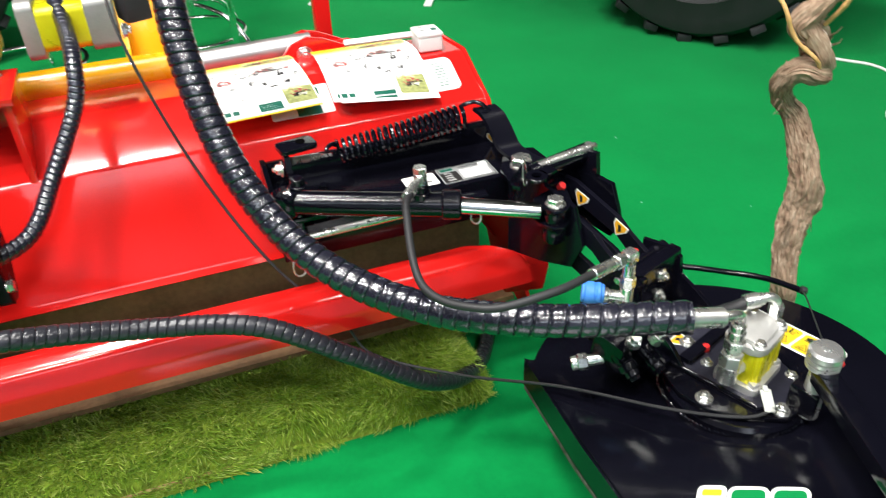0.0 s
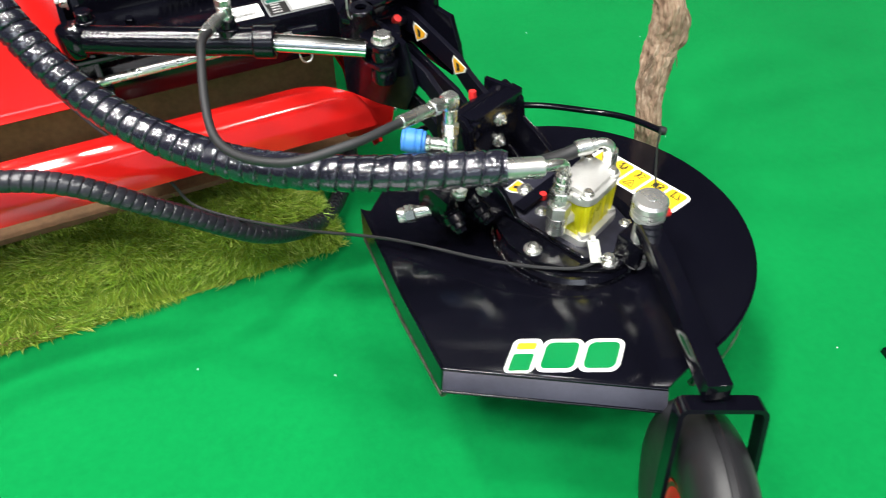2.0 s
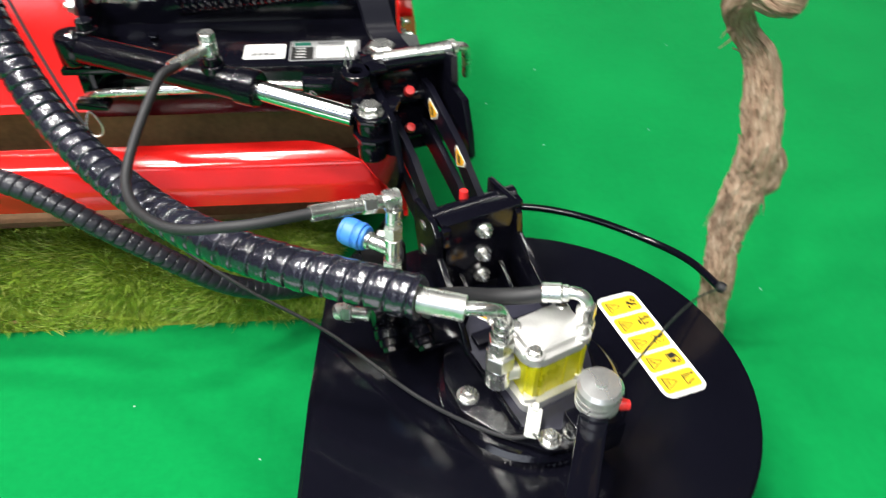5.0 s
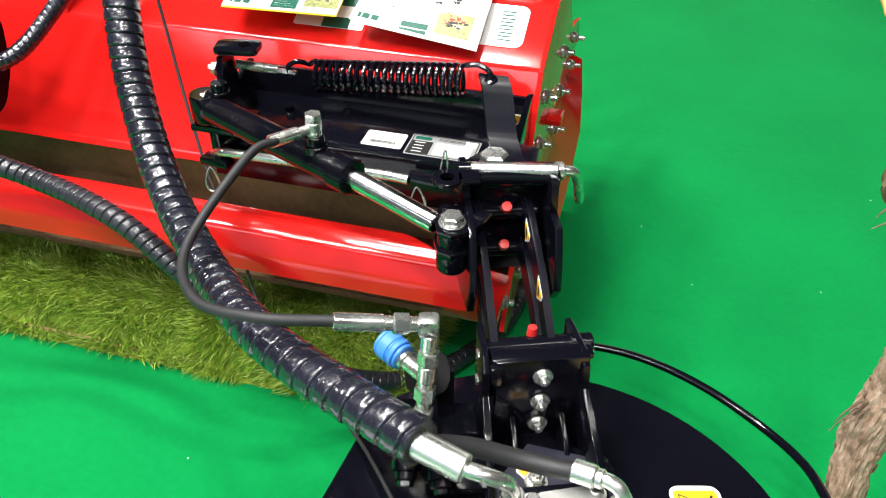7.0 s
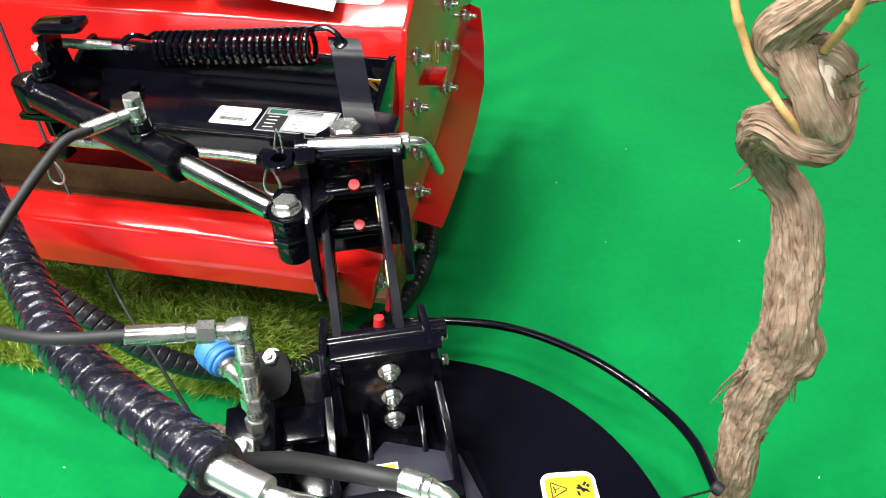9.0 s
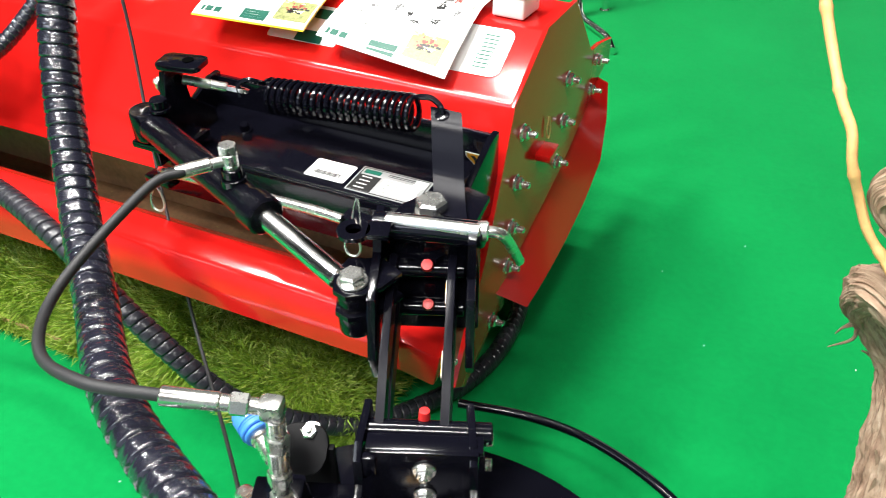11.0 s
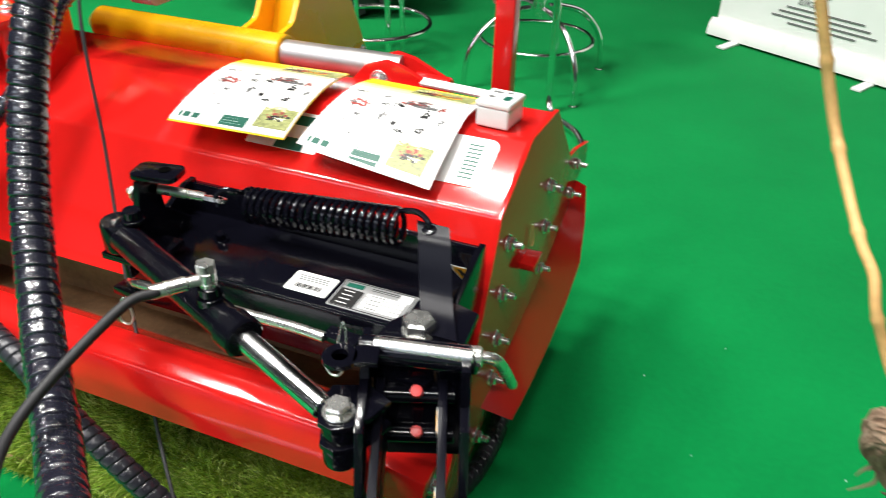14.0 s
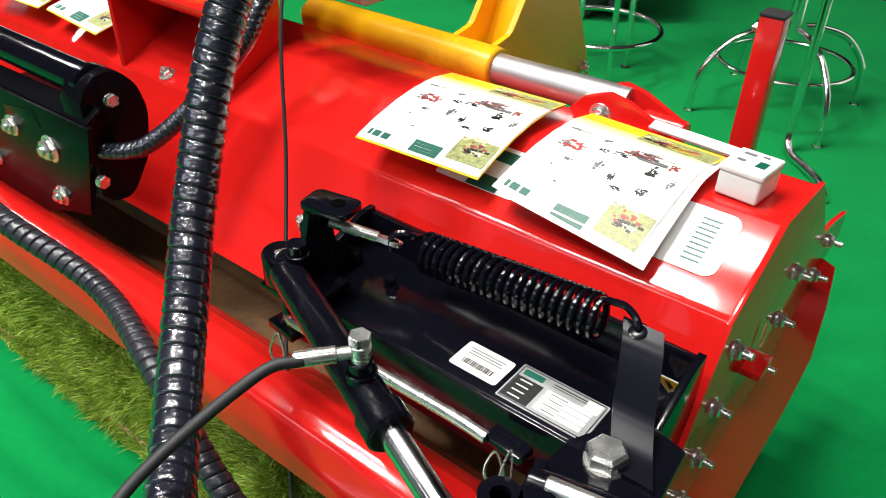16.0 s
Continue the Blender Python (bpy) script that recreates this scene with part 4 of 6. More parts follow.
part("barrel", bm, BLACK_PEEL, cyl)
bm = bmesh.new()
rod(bm, cb - (cb - ca).normalized() * 0.012, cb + (cb - ca).normalized() * 0.022, 0.0265, 28, 0.003)
part("gland", bm, BLACK_PEEL, cyl)
bm = bmesh.new()
rod(bm, cb, (-0.066, -0.393, 0.500), 0.0145, 24, 0.002)
part("piston_rod", bm, CHROME, cyl, "polished steel rod")
bm = bmesh.new()
lathe(bm, [(0.019, 0), (0.020, 0.002), (0.020, 0.026), (0.019, 0.028)], pose(EAR.x, EAR.y, 0.4795), 20)
part("rod_eye", bm, BLACK, cyl)
bm = bmesh.new()
lathe(bm, [(0.022, 0), (0.024, 0.003), (0.024, 0.042), (0.022, 0.045)], pose(-0.482, -0.232, 0.508), 20)
part("barrel_eye", bm, BLACK, cyl)
chain(cyl, "port", BLACK, (-0.262, -0.320, 0.535), (-0.262, -0.320, 0.562), [(0.017, 0.5), (0.0135, 0.5)])
chain(cyl, "banjo_bolt", ZINC, (-0.262, -0.320, 0.560), (-0.262, -0.320, 0.596), [(0.0105, 0.25), (0.0115, 0.42), (-0.0118, 0.33)])
chain(thin, "ferrule", ZINC, (-0.262, -0.321, 0.574), (-0.305, -0.372, 0.573), [(0.007, 0.35), (0.0092, 0.65)])

# ---- eye bracket, spring and pins on the beam ----
bracket = thing("spring_bracket", (-0.45, -0.19, 0.47), "black steel bracket with an eye plate on the beam end", "bracket")
bm = bmesh.new()
prism(bm, [(-0.25, 0.47), (-0.25, 0.515), (-0.215, 0.535), (-0.20, 0.60), (-0.165, 0.60), (-0.16, 0.54), (-0.11, 0.50), (-0.11, 0.47)], basis((-0.470, 0, 0), (0, 1, 0), (0, 0, 1)), 0.010, 0.0015)
part("web", bm, BLACK, bracket)
bm = bmesh.new()
prism(bm, rounded(0.068, 0.044, 0.009), pose(-0.443, -0.178, 0.605, 0, 0, 10), 0.008, 0.0012)
part("eye_plate", bm, BLACK, bracket)
# a black disc on the solid plate stands for the hole's shade
bm = bmesh.new()
lathe(bm, [(0.0085, 0), (0.0085, 0.001), (0.0, 0.0012)], pose(-0.434, -0.174, 0.6135), 16)
part("eye_hole_shade", bm, HOLE_SHADE, bracket)
bm = bmesh.new()
block(bm, (0.085, 0.075, 0.010), pose(-0.462, -0.215, 0.500), 0.0015)
part("foot", bm, BLACK, bracket)
chain(bracket, "cap_screw", BLACK, (-0.458, -0.226, 0.553), (-0.458, -0.226, 0.572), [(0.016, 0.3), (0.0125, 0.7)])
bolt(bracket, (-0.475, -0.19, 0.575), (-1, 0, 0.1), 0.009, 0.009, 0.006)
bolt(bracket, (-0.475, -0.235, 0.545), (-1, 0, 0.0), 0.009, 0.009, 0.006)
bm = bmesh.new()
sa, sb = Vector((-0.455, -0.172, 0.578)), Vector((-0.345, -0.112, 0.545))
eye_at = sa.lerp(sb, 0.66)
rod(bm, sa, sa.lerp(sb, 0.50), 0.0075, 14, 0.001)
m = basis(eye_at, sb - sa, (0.5, -1, 0.4))
prism(bm, [(-0.022, 0.007), (-0.022, -0.007)] + [(0.0115 * math.cos(radians(a)), 0.0115 * math.sin(radians(a))) for a in range(-130, 131, 20)], m @ pose(0, 0, -0.003), 0.006, 0.001)
eye_bolt = part("eye_bolt", bm, ZINC, bracket, "zinc-plated flat eye bolt")
# black discs on both faces of the eye paint its shaded opening
for side in (1, -1):
    bm = bmesh.new()
    lathe(bm, [(0.0058, 0), (0.0058, 0.0004), (0.0, 0.0005)], m @ pose(0, 0, 0.003 * side, 0 if side > 0 else 180, 0, 0), 16)
    part("eye_hole_shade", bm, HOLE_SHADE, eye_bolt)
chain(bracket, "stop_screw", BLACK, (-0.395, -0.125, 0.480), (-0.395, -0.128, 0.494), [(0.011, 0.3), (-0.008, 0.7)])

spring = thing("tension_spring", (-0.23, -0.11, 0.52), "black tension spring with about twenty coils", "spring")
s0, s1 = Vector((-0.352, -0.104, 0.540)), Vector((-0.100, -0.113, 0.570))
axis = (s1 - s0).normalized()
ua = axis.cross(UP).normalized()
va = ua.cross(axis)
turns, cr = 21, 0.0240
pts = [eye_at + Vector((0.004, -0.010, -0.006)), eye_at + Vector((-0.001, -0.004, 0.010)), eye_at + Vector((0.010, 0.004, 0.017)), eye_at + Vector((0.022, 0.012, 0.013)), s0 + va * 0.020 - axis * 0.006, s0 + va * 0.024]
pts = curve(pts, 20)[0][:-1]
for i in range(turns * 16 + 1):
    a = 2 * math.pi * i / 16 + math.pi / 2
    pts.append(s0 + (s1 - s0) * (i / (turns * 16)) + (ua * math.cos(a) + va * math.sin(a)) * cr)
pts += curve([pts[-1], s1 + axis * 0.014 + va * 0.026, Vector((-0.074, -0.114, 0.598)), Vector((-0.057, -0.121, 0.590)), Vector((-0.054, -0.124, 0.568))], 14)[0][1:]
bm = bmesh.new()
sweep(bm, pts, 0.0042, 8)
part("coil", bm, BLACK, spring)
bm = bmesh.new()
lathe(bm, [(0.011, 0), (0.011, 0.002), (0.008, 0.003)], aim((-0.055, -0.122, 0.581), (0, -0.3, 1)), 16)
part("hook_ring", bm, BLACK, spring)

# locking rod below the beam with its lynch pins
lock = thing("locking_rod", (-0.30, -0.24, 0.44), "zinc-plated locking rod held with lynch pins", "rod")
bm = bmesh.new()
pts, _ = curve([(-0.490, -0.225, 0.440), (-0.470, -0.238, 0.452), (-0.440, -0.243, 0.458), (-0.29, -0.246, 0.462), (-0.20, -0.2475, 0.465), (-0.150, -0.249, 0.464)], 40)
sweep(bm, pts, 0.0075, 14)
part("bar", bm, ZINC, lock)
for x, z in ((-0.485, 0.438), (-0.136, 0.462)):
    bm = bmesh.new()
    block(bm, (0.05, 0.024, 0.012), pose(x + 0.008, -0.240, z, 0, 0, -6), 0.002)
    part("bar_lug", bm, BLACK, lock)
    bm = bmesh.new()
    ring_loop(bm, (x, -0.250, z - 0.008), (1, 0.2, 0), (0.12, -0.25, -1), 0.030, 0.042, 0.0019)
    part("lynch_ring", bm, ZINC, lock)
bm = bmesh.new()
ring_loop(bm, PL + UP * 0.575 - N * 0.03, N, (0, -0.2, -1), 0.014, 0.05, 0.0012)
part("lynch_ring", bm, ZINC, arm)

# labels on the beam
bm = bmesh.new()
prism(bm, rounded(0.066, 0.046, 0.004), pose(-0.213, -0.171, 0.4802), 0.0006)
lab = tagged(part("label", bm, WHITE, beam), "white sticker with a barcode")
for k in range(14):
    bm = bmesh.new()
    block(bm, (0.0013 + 0.0007 * (k % 3), 0.009, 0.0004), pose(-0.234 + 0.0031 * k, -0.180, 0.4810))
    part("barcode_bar", bm, BLACK_INK, lab)
for k, w in enumerate((0.050, 0.044, 0.048)):
    bm = bmesh.new()
    block(bm, (w, 0.0016, 0.0004), pose(-0.213, -0.157 - 0.0045 * k, 0.4810))
    part("text_bar", bm, GREY_INK, lab)
bm = bmesh.new()
prism(bm, rounded(0.112, 0.062, 0.002), pose(-0.117, -0.172, 0.4802), 0.0008)
name_plate = part("type_plate", bm, PLATE_ALU, beam, "printed metal type plate")
prints = [(0.106, 0.0012, -0.117, -0.1435, BLACK_INK), (0.106, 0.0012, -0.117, -0.2005, BLACK_INK), (0.0012, 0.056, -0.170, -0.172, BLACK_INK), (0.0012, 0.056, -0.064, -0.172, BLACK_INK),
          (0.034, 0.038, -0.152, -0.180, BLACK_INK), (0.026, 0.009, -0.153, -0.152, TEAL_INK), (0.052, 0.0012, -0.102, -0.149, BLACK_INK), (0.044, 0.0012, -0.106, -0.153, GREY_INK), (0.018, 0.016, -0.076, -0.154, WHITE),
          (0.004, 0.006, -0.079, -0.154, BLACK_INK), (0.004, 0.006, -0.073, -0.154, BLACK_INK)]
for k in range(4):
    prints.append((0.058, 0.0068, -0.100, -0.1645 - 0.009 * k, WHITE))
    prints.append((0.016, 0.0018, -0.155, -0.166 - 0.009 * k, WHITE))
    prints.append((0.022 - 0.004 * (k % 2), 0.0016, -0.112, -0.1645 - 0.009 * k, GREY_INK))
for k, (w, h, x, y, mat) in enumerate(prints):
    bm = bmesh.new()
    block(bm, (w, h, 0.0004), pose(x, y, 0.4812 if mat is BLACK_INK and w < 0.04 and h > 0.03 else 0.4813 + 0.0001 * (mat is WHITE) + 0.0003 * (mat is GREY_INK)))
    part("plate_print", bm, mat, name_plate)

# ---- valve block with the elbow ----
valve = thing("valve_block", (-0.04, -0.62, 0.30), "black valve block with zinc fittings and a blue cap", "valve")
bm = bmesh.new()
block(bm, (0.055, 0.06, 0.055), pose(-0.030, -0.612, 0.350, 8, 0, 20), 0.004)
part("body", bm, BLACK, valve)
bm = bmesh.new()
block(bm, (0.07, 0.05, 0.01), pose(0.0, -0.575, 0.335, 0, 0, 20), 0.002)
block(bm, (0.05, 0.10, 0.012), pose(0.03, -0.60, 0.305, 0, 0, 20), 0.002)
part("bracket", bm, BLACK, valve)
bm = bmesh.new()
prism(bm, rounded(0.056, 0.056, 0.020), pose(-0.034, -0.548, 0.384, 35, 0, 15), 0.007, 0.0015)
block(bm, (0.040, 0.008, 0.075), pose(-0.022, -0.540, 0.350, 0, 0, 15), 0.001)
part("side_plate", bm, BLACK_MATT, valve)
for a, b in (((-0.035, -0.630, 0.352), (-0.026, -0.672, 0.322)), ((0.004, -0.634, 0.350), (0.020, -0.674, 0.326))):
    chain(valve, "cartridge", BLACK_PEEL, a, b, [(0.018, 0.30), (0.0155, 0.10), (0.018, 0.25), (0.0135, 0.20), (-0.010, 0.15)])
chain(valve, "stub", ZINC, (-0.050, -0.612, 0.330), (-0.100, -0.590, 0.316), [(0.010, 0.5), (-0.0145, 0.3), (0.012, 0.2)])
chain(valve, "stub", ZINC, (-0.020, -0.640, 0.372), (-0.022, -0.652, 0.398), [(-0.013, 0.6), (0.009, 0.4)])
chain(valve, "stub", ZINC, (0.020, -0.640, 0.365), (0.036, -0.655, 0.395), [(-0.012, 0.5), (0.009, 0.5)])
bolt(valve, (-0.033, -0.532, 0.394), (0, -0.37, 0.93), 0.0085, 0.008, 0.004)
chain(valve, "riser", ZINC, (-0.022, -0.612, 0.375), (-0.015, -0.601, 0.508), [(-0.0125, 0.14), (0.0095, 0.12), (-0.0130, 0.15), (0.0100, 0.08), (0.0115, 0.18), (-0.0125, 0.15), (0.0100, 0.18)])
bm = bmesh.new()
block(bm, (0.024, 0.021, 0.024), pose(-0.017, -0.601, 0.520, 0, 0, 15), 0.006)
part("elbow", bm, ZINC, valve)
chain(thin, "ferrule", ZINC, (-0.024, -0.603, 0.521), (-0.110, -0.643, 0.540), [(0.0085, 0.15), (-0.0120, 0.18), (0.0085, 0.1), (0.0098, 0.57)])
chain(valve, "side_port", ZINC, (-0.022, -0.608, 0.447), (-0.060, -0.585, 0.449), [(0.0095, 0.6), (0.012, 0.4)])
chain(valve, "dust_cap", BLUE_PLASTIC, (-0.050, -0.590, 0.449), (-0.081, -0.572, 0.451), [(0.0165, 0.15), (0.0185, 0.2), (0.0178, 0.08), (0.0185, 0.42), (0.0170, 0.15)])

# ---- rods and wires ----
ROD = [(0.043, -0.291, 0.218), (0.14, -0.272, 0.216), (0.232, -0.274, 0.215), (0.33, -0.30, 0.206), (0.418, -0.354, 0.201), (0.470, -0.42, 0.212), (0.494, -0.498, 0.226)]
feeler = thing("feeler_rod", (0.16, -0.50, 0.28), "bent glossy black feeler rod beside the disc", "rod")
pts, _ = curve(ROD, 60)
bm = bmesh.new()
sweep(bm, pts, 0.0065, 12)
part("bar", bm, BLACK, feeler)
bm = bmesh.new()
lathe(bm, [(0.0, 0), (0.008, 0.002), (0.009, 0.008), (0.008, 0.014), (0, 0.016)], aim((0.488, -0.494, 0.229), (0.9, -0.45, -0.3)), 14)
part("tip", bm, RUBBER, feeler)
pts, _ = curve([(0.492, -0.499, 0.226), (0.42, -0.57, 0.285), (0.34, -0.66, 0.335), (0.245, -0.775, 0.385)], 30)
bm = bmesh.new()
sweep(bm, pts, 0.0016, 6)
tagged(part("return_cord", bm, RUBBER, None), "thin black cord from the feeler rod to the pivot", "cord")
WIRE = [(-0.70, 0.10, 0.93), (-0.688, -0.011, 0.788), (-0.62, -0.095, 0.57), (-0.526, -0.203, 0.395), (-0.425, -0.301, 0.293), (-0.381, -0.344, 0.231), (-0.249, -0.461, 0.232), (-0.115, -0.586, 0.265), (0.005, -0.723, 0.293), (0.10, -0.79, 0.30), (0.15, -0.80, 0.31)]
pts, _ = curve(WIRE, 140)
bm = bmesh.new()
sweep(bm, pts, 0.0028, 8)
tagged(part("control_cable", bm, RUBBER, None), "thin black control cable sagging to the disc", "cable")

# ---- stickers on the disc ----
# maker's mark: three plain white-edged blocks that lean
M = LEAN @ basis((0.0255, -0.911, DZ), Vector((0.17, -0.082, 0)), Vector((0.42, 0.9, 0)))


def leaning(w, h, r, x, y):
    return [(x + px + 0.34 * (py + y), y + py) for px, py in rounded(w, h, r)]


bm = bmesh.new()
for w, h, r, x in ((0.042, 0.062, 0.010, -0.062), (0.060, 0.060, 0.014, -0.010), (0.058, 0.060, 0.014, 0.049)):
    prism(bm, leaning(w, h, r, x, 0), M, 0.0005)
decal = part("logo_sticker", bm, WHITE, head, "white-edged green and yellow block sticker")
for w, h, x, y, r, mat in ((0.030, 0.030, -0.062, -0.012, 0.003, GREEN_INK), (0.028, 0.012, -0.062, 0.017, 0.003, YELLOW_INK), (0.048, 0.047, -0.010, 0.0, 0.009, GREEN_INK), (0.046, 0.047, 0.049, 0.0, 0.010, GREEN_INK)):
    bm = bmesh.new()
    prism(bm, leaning(w, h, r, x, y), M @ pose(0, 0, 0.0005), 0.0004)
    part("logo_block", bm, mat, decal)
# hazard strip of five yellow fields
S0, S1 = Vector((0.314, -0.525, DZ)), Vector((0.367, -0.716, DZ))
SM = LEAN @ basis((S0 + S1) / 2, S1 - S0, (1, 0.25, 0))
# strokes of the five small pictures: offset, offset, width, height, turn
ICONS = [[(0, 0.014, 0.012, 0.0035, 30), (0.001, 0.015, 0.003, 0.014, -20), (-0.006, 0.019, 0.006, 0.003, -35), (0.007, 0.010, 0.006, 0.003, 10), (0.004, 0.020, 0.007, 0.002, 65)],
         [(0, 0.012, 0.020, 0.0016, 0), (-0.004, 0.018, 0.0035, 0.009, 15), (-0.006, 0.022, 0.006, 0.002, 50), (0.006, 0.016, 0.003, 0.009, 0), (0.001, 0.008, 0.010, 0.003, 0)],
         [(0.002, 0.012, 0.013, 0.0014, 40), (-0.003, 0.016, 0.004, 0.010, -12), (0.007, 0.020, 0.009, 0.0012, -30), (-0.007, 0.009, 0.0016, 0.008, 30), (0.005, 0.008, 0.008, 0.0014, 0)],
         [(-0.004, 0.015, 0.010, 0.010, 8), (0.006, 0.013, 0.006, 0.006, 8), (0.002, 0.022, 0.016, 0.0014, 8), (0.0, 0.008, 0.020, 0.0014, 0)],
         [(-0.006, 0.014, 0.0022, 0.014, 0), (-0.002, 0.013, 0.0014, 0.010, 12), (0.006, 0.016, 0.0022, 0.012, 20), (0.009, 0.012, 0.006, 0.0014, -40), (0.002, 0.008, 0.018, 0.0014, 0)]]
HEADS = [(-0.003, 0.0225), (-0.0045, 0.0245), (-0.004, 0.0235), (0.009, 0.019), (-0.006, 0.0235)]
bm = bmesh.new()
prism(bm, rounded(0.205, 0.066, 0.014), SM, 0.0005)
strip = part("hazard_sticker", bm, WHITE, head, "white and yellow strip of hazard signs")
for k in range(5):
    bm = bmesh.new()
    prism(bm, rounded(0.034, 0.056, 0.006), SM @ pose(-0.078 + 0.039 * k, 0, 0.0005), 0.0004)
    f = part("hazard_field", bm, YELLOW_INK, strip)
    bm = bmesh.new()
    for dx, dy, w, h, r in [(-0.0055, -0.012, 0.0014, 0.021, -28), (0.0055, -0.012, 0.0014, 0.021, 28), (0.0, -0.0215, 0.022, 0.0014, 0), (-0.001, -0.015, 0.0012, 0.009, 20 - 25 * k), (0.002, -0.017, 0.006, 0.0012, 30 * k), (-0.003, -0.0185, 0.003, 0.002, 10)] + ICONS[k]:
        block(bm, (w, h, 0.0004), SM @ pose(-0.078 + 0.039 * k + dx, dy, 0.0011, 0, 0, r))
    hx, hy = HEADS[k]
    lathe(bm, [(0.0022, -0.0002), (0.0022, 0.0002), (0.0, 0.0003)], SM @ pose(-0.078 + 0.039 * k + hx, hy, 0.0011), 12)
    part("hazard_mark", bm, BLACK_INK, f, kind="stuff")
# ---- things lying on the hood ----
def on_hood(s):
    """Place over the hood, s metres from the front edge of a paper that bows over the fold."""
    line = [(-0.006, 0.600), (0.04, 0.613), (0.09, 0.623), (0.14, 0.628), (0.19, 0.626), (0.26, 0.614)]
    for (ya, za), (yb, zb) in zip(line, line[1:]):
        d = math.hypot(yb - ya, zb - za)
        if s <= d:
            return ya + (yb - ya) * s / d, za + (zb - za) * s / d
        s -= d
    return line[-1]


def paper(bm, x0, x1, s0, s1, lift, thick, shift, turn, droop, n=16):
    """A curved sheet between x0 and x1 and s0 and s1 of a brochure that is shifted and turned a little."""
    rows = []
    for i in range(n + 1):
        s = s0 + (s1 - s0) * i / n
        y, z = on_hood(s)
        row = []
        for x in (x0, x1):
            xx = x - turn * (s - 0.1)
            yy = y + turn * (x - 0.105)
            for dz in (lift, lift + thick):
                row.append(bm.verts.new((shift + xx, yy, z + dz - (droop[0] + (droop[1] - droop[0]) * x / 0.21) * max(0.0, 1 - s / 0.15))))
        rows.append(row)
    for a, b in zip(rows, rows[1:]):
        bm.faces.new((a[1], a[3], b[3], b[1]))
        bm.faces.new((a[2], a[0], b[0], b[2]))
        bm.faces.new((a[0], a[1], b[1], b[0]))
        bm.faces.new((a[3], a[2], b[2], b[3]))
    bm.faces.new((rows[0][0], rows[0][2], rows[0][3], rows[0][1]))
    bm.faces.new((rows[-1][2], rows[-1][0], rows[-1][1], rows[-1][3]))


# yellow print that fades out down the page
FADE = [surface("fading_yellow_ink", (0.80 + 0.004 * k, 0.58 + 0.055 * k, 0.10 + 0.155 * k), 0.35, 0, 0.04, 30.0, 300.0, 0.0) for k in range(1, 5)]


def brochure(shift, turn, slip=0.0, droop=(0.0, 0.0), group="brochures on the hood"):
    b = thing("brochure", (shift + 0.105, 0.15, 0.60), "white and yellow printed brochure lying on the red hood", "brochure", group)
    for k, (mat, nm) in enumerate(((YELLOW_INK, "under_sheet"), (WHITE, "page"), (WHITE, "cover"))):
        bm = bmesh.new()
        paper(bm, 0.0005 * k, 0.209 - 0.001 * k, 0.003 * k, 0.250, 0.0012 * k, 0.0010, shift + (slip if k == 0 else 0.0), turn + (slip * 3 if k == 0 else 0.0), droop)
        part(nm, bm, WHITE if slip else mat, b)

    def ink(name, x0, x1, s0, s1, mat, lift=0.0036):
        bm = bmesh.new()
        paper(bm, x0, x1, s0 + 0.004, s1 + 0.004, lift, 0.0003, shift, turn, droop)
        part(name, bm, mat, b)

    ink("yellow_band", 0.0, 0.21, 0.212, 0.246, YELLOW_INK)
    for k, mat in enumerate(FADE):
        ink("fade_band", 0.0, 0.21 - 0.012 * k, 0.212 - 0.012 * (k + 1), 0.212 - 0.012 * k, mat)
    ink("photo_strip", 0.098, 0.206, 0.196, 0.236, OLIVE_INK, 0.0038)
    ink("photo", 0.145, 0.205, 0.012, 0.062, OLIVE_INK)
    ink("green_box", 0.088, 0.134, 0.003, 0.027, TEAL_INK)
    for k in range(3):
        ink("text_bar", 0.093, 0.128 - 0.006 * k, 0.008 + 0.006 * k, 0.0095 + 0.006 * k, WHITE)
    for x0, x1 in ((0.012, 0.017), (0.020, 0.032), (0.036, 0.048)):
        ink("logo_bar", x0, x1, 0.008, 0.020, TEAL_INK)
    rng = random.Random(5)
    inks = {}
    for cx0, cs, w, h, mat in ((0.045, 0.135, 0.030, 0.020, RED_INK), (0.030, 0.130, 0.014, 0.014, GREY_INK), (0.030, 0.175, 0.030, 0.005, GREY_INK), (0.130, 0.165, 0.044, 0.020, RED_INK), (0.140, 0.160, 0.050, 0.024, GREY_INK), (0.108, 0.150, 0.022, 0.008, BLACK_INK), (0.160, 0.140, 0.014, 0.024, BLACK_INK), (0.150, 0.175, 0.050, 0.006, GREY_INK), (0.095, 0.115, 0.012, 0.022, GREY_INK), (0.120, 0.105, 0.010, 0.016, BLACK_INK), (0.165, 0.100, 0.014, 0.012, BLACK_INK), (0.135, 0.090, 0.016, 0.006, BLACK_INK), (0.075, 0.170, 0.010, 0.009, GREY_INK), (0.085, 0.145, 0.014, 0.007, BLACK_INK), (0.065, 0.060, 0.006, 0.003, BLACK_INK), (0.040, 0.085, 0.006, 0.004, GREY_INK), (0.190, 0.130, 0.010, 0.018, GREY_INK), (0.055, 0.105, 0.012, 0.008, GREY_INK), (0.178, 0.160, 0.012, 0.016, RED_INK), (0.182, 0.045, 0.018, 0.008, WHITE)):
        bm = inks.setdefault(mat.name, (bmesh.new(), mat))[0]
        for q in range(16):
            dx, ds = (rng.random() - 0.5) * w * 0.9, (rng.random() - 0.5) * h * 0.9
            fw0, fh0 = 0.10 + rng.random() * 0.26, 0.08 + rng.random() * 0.20
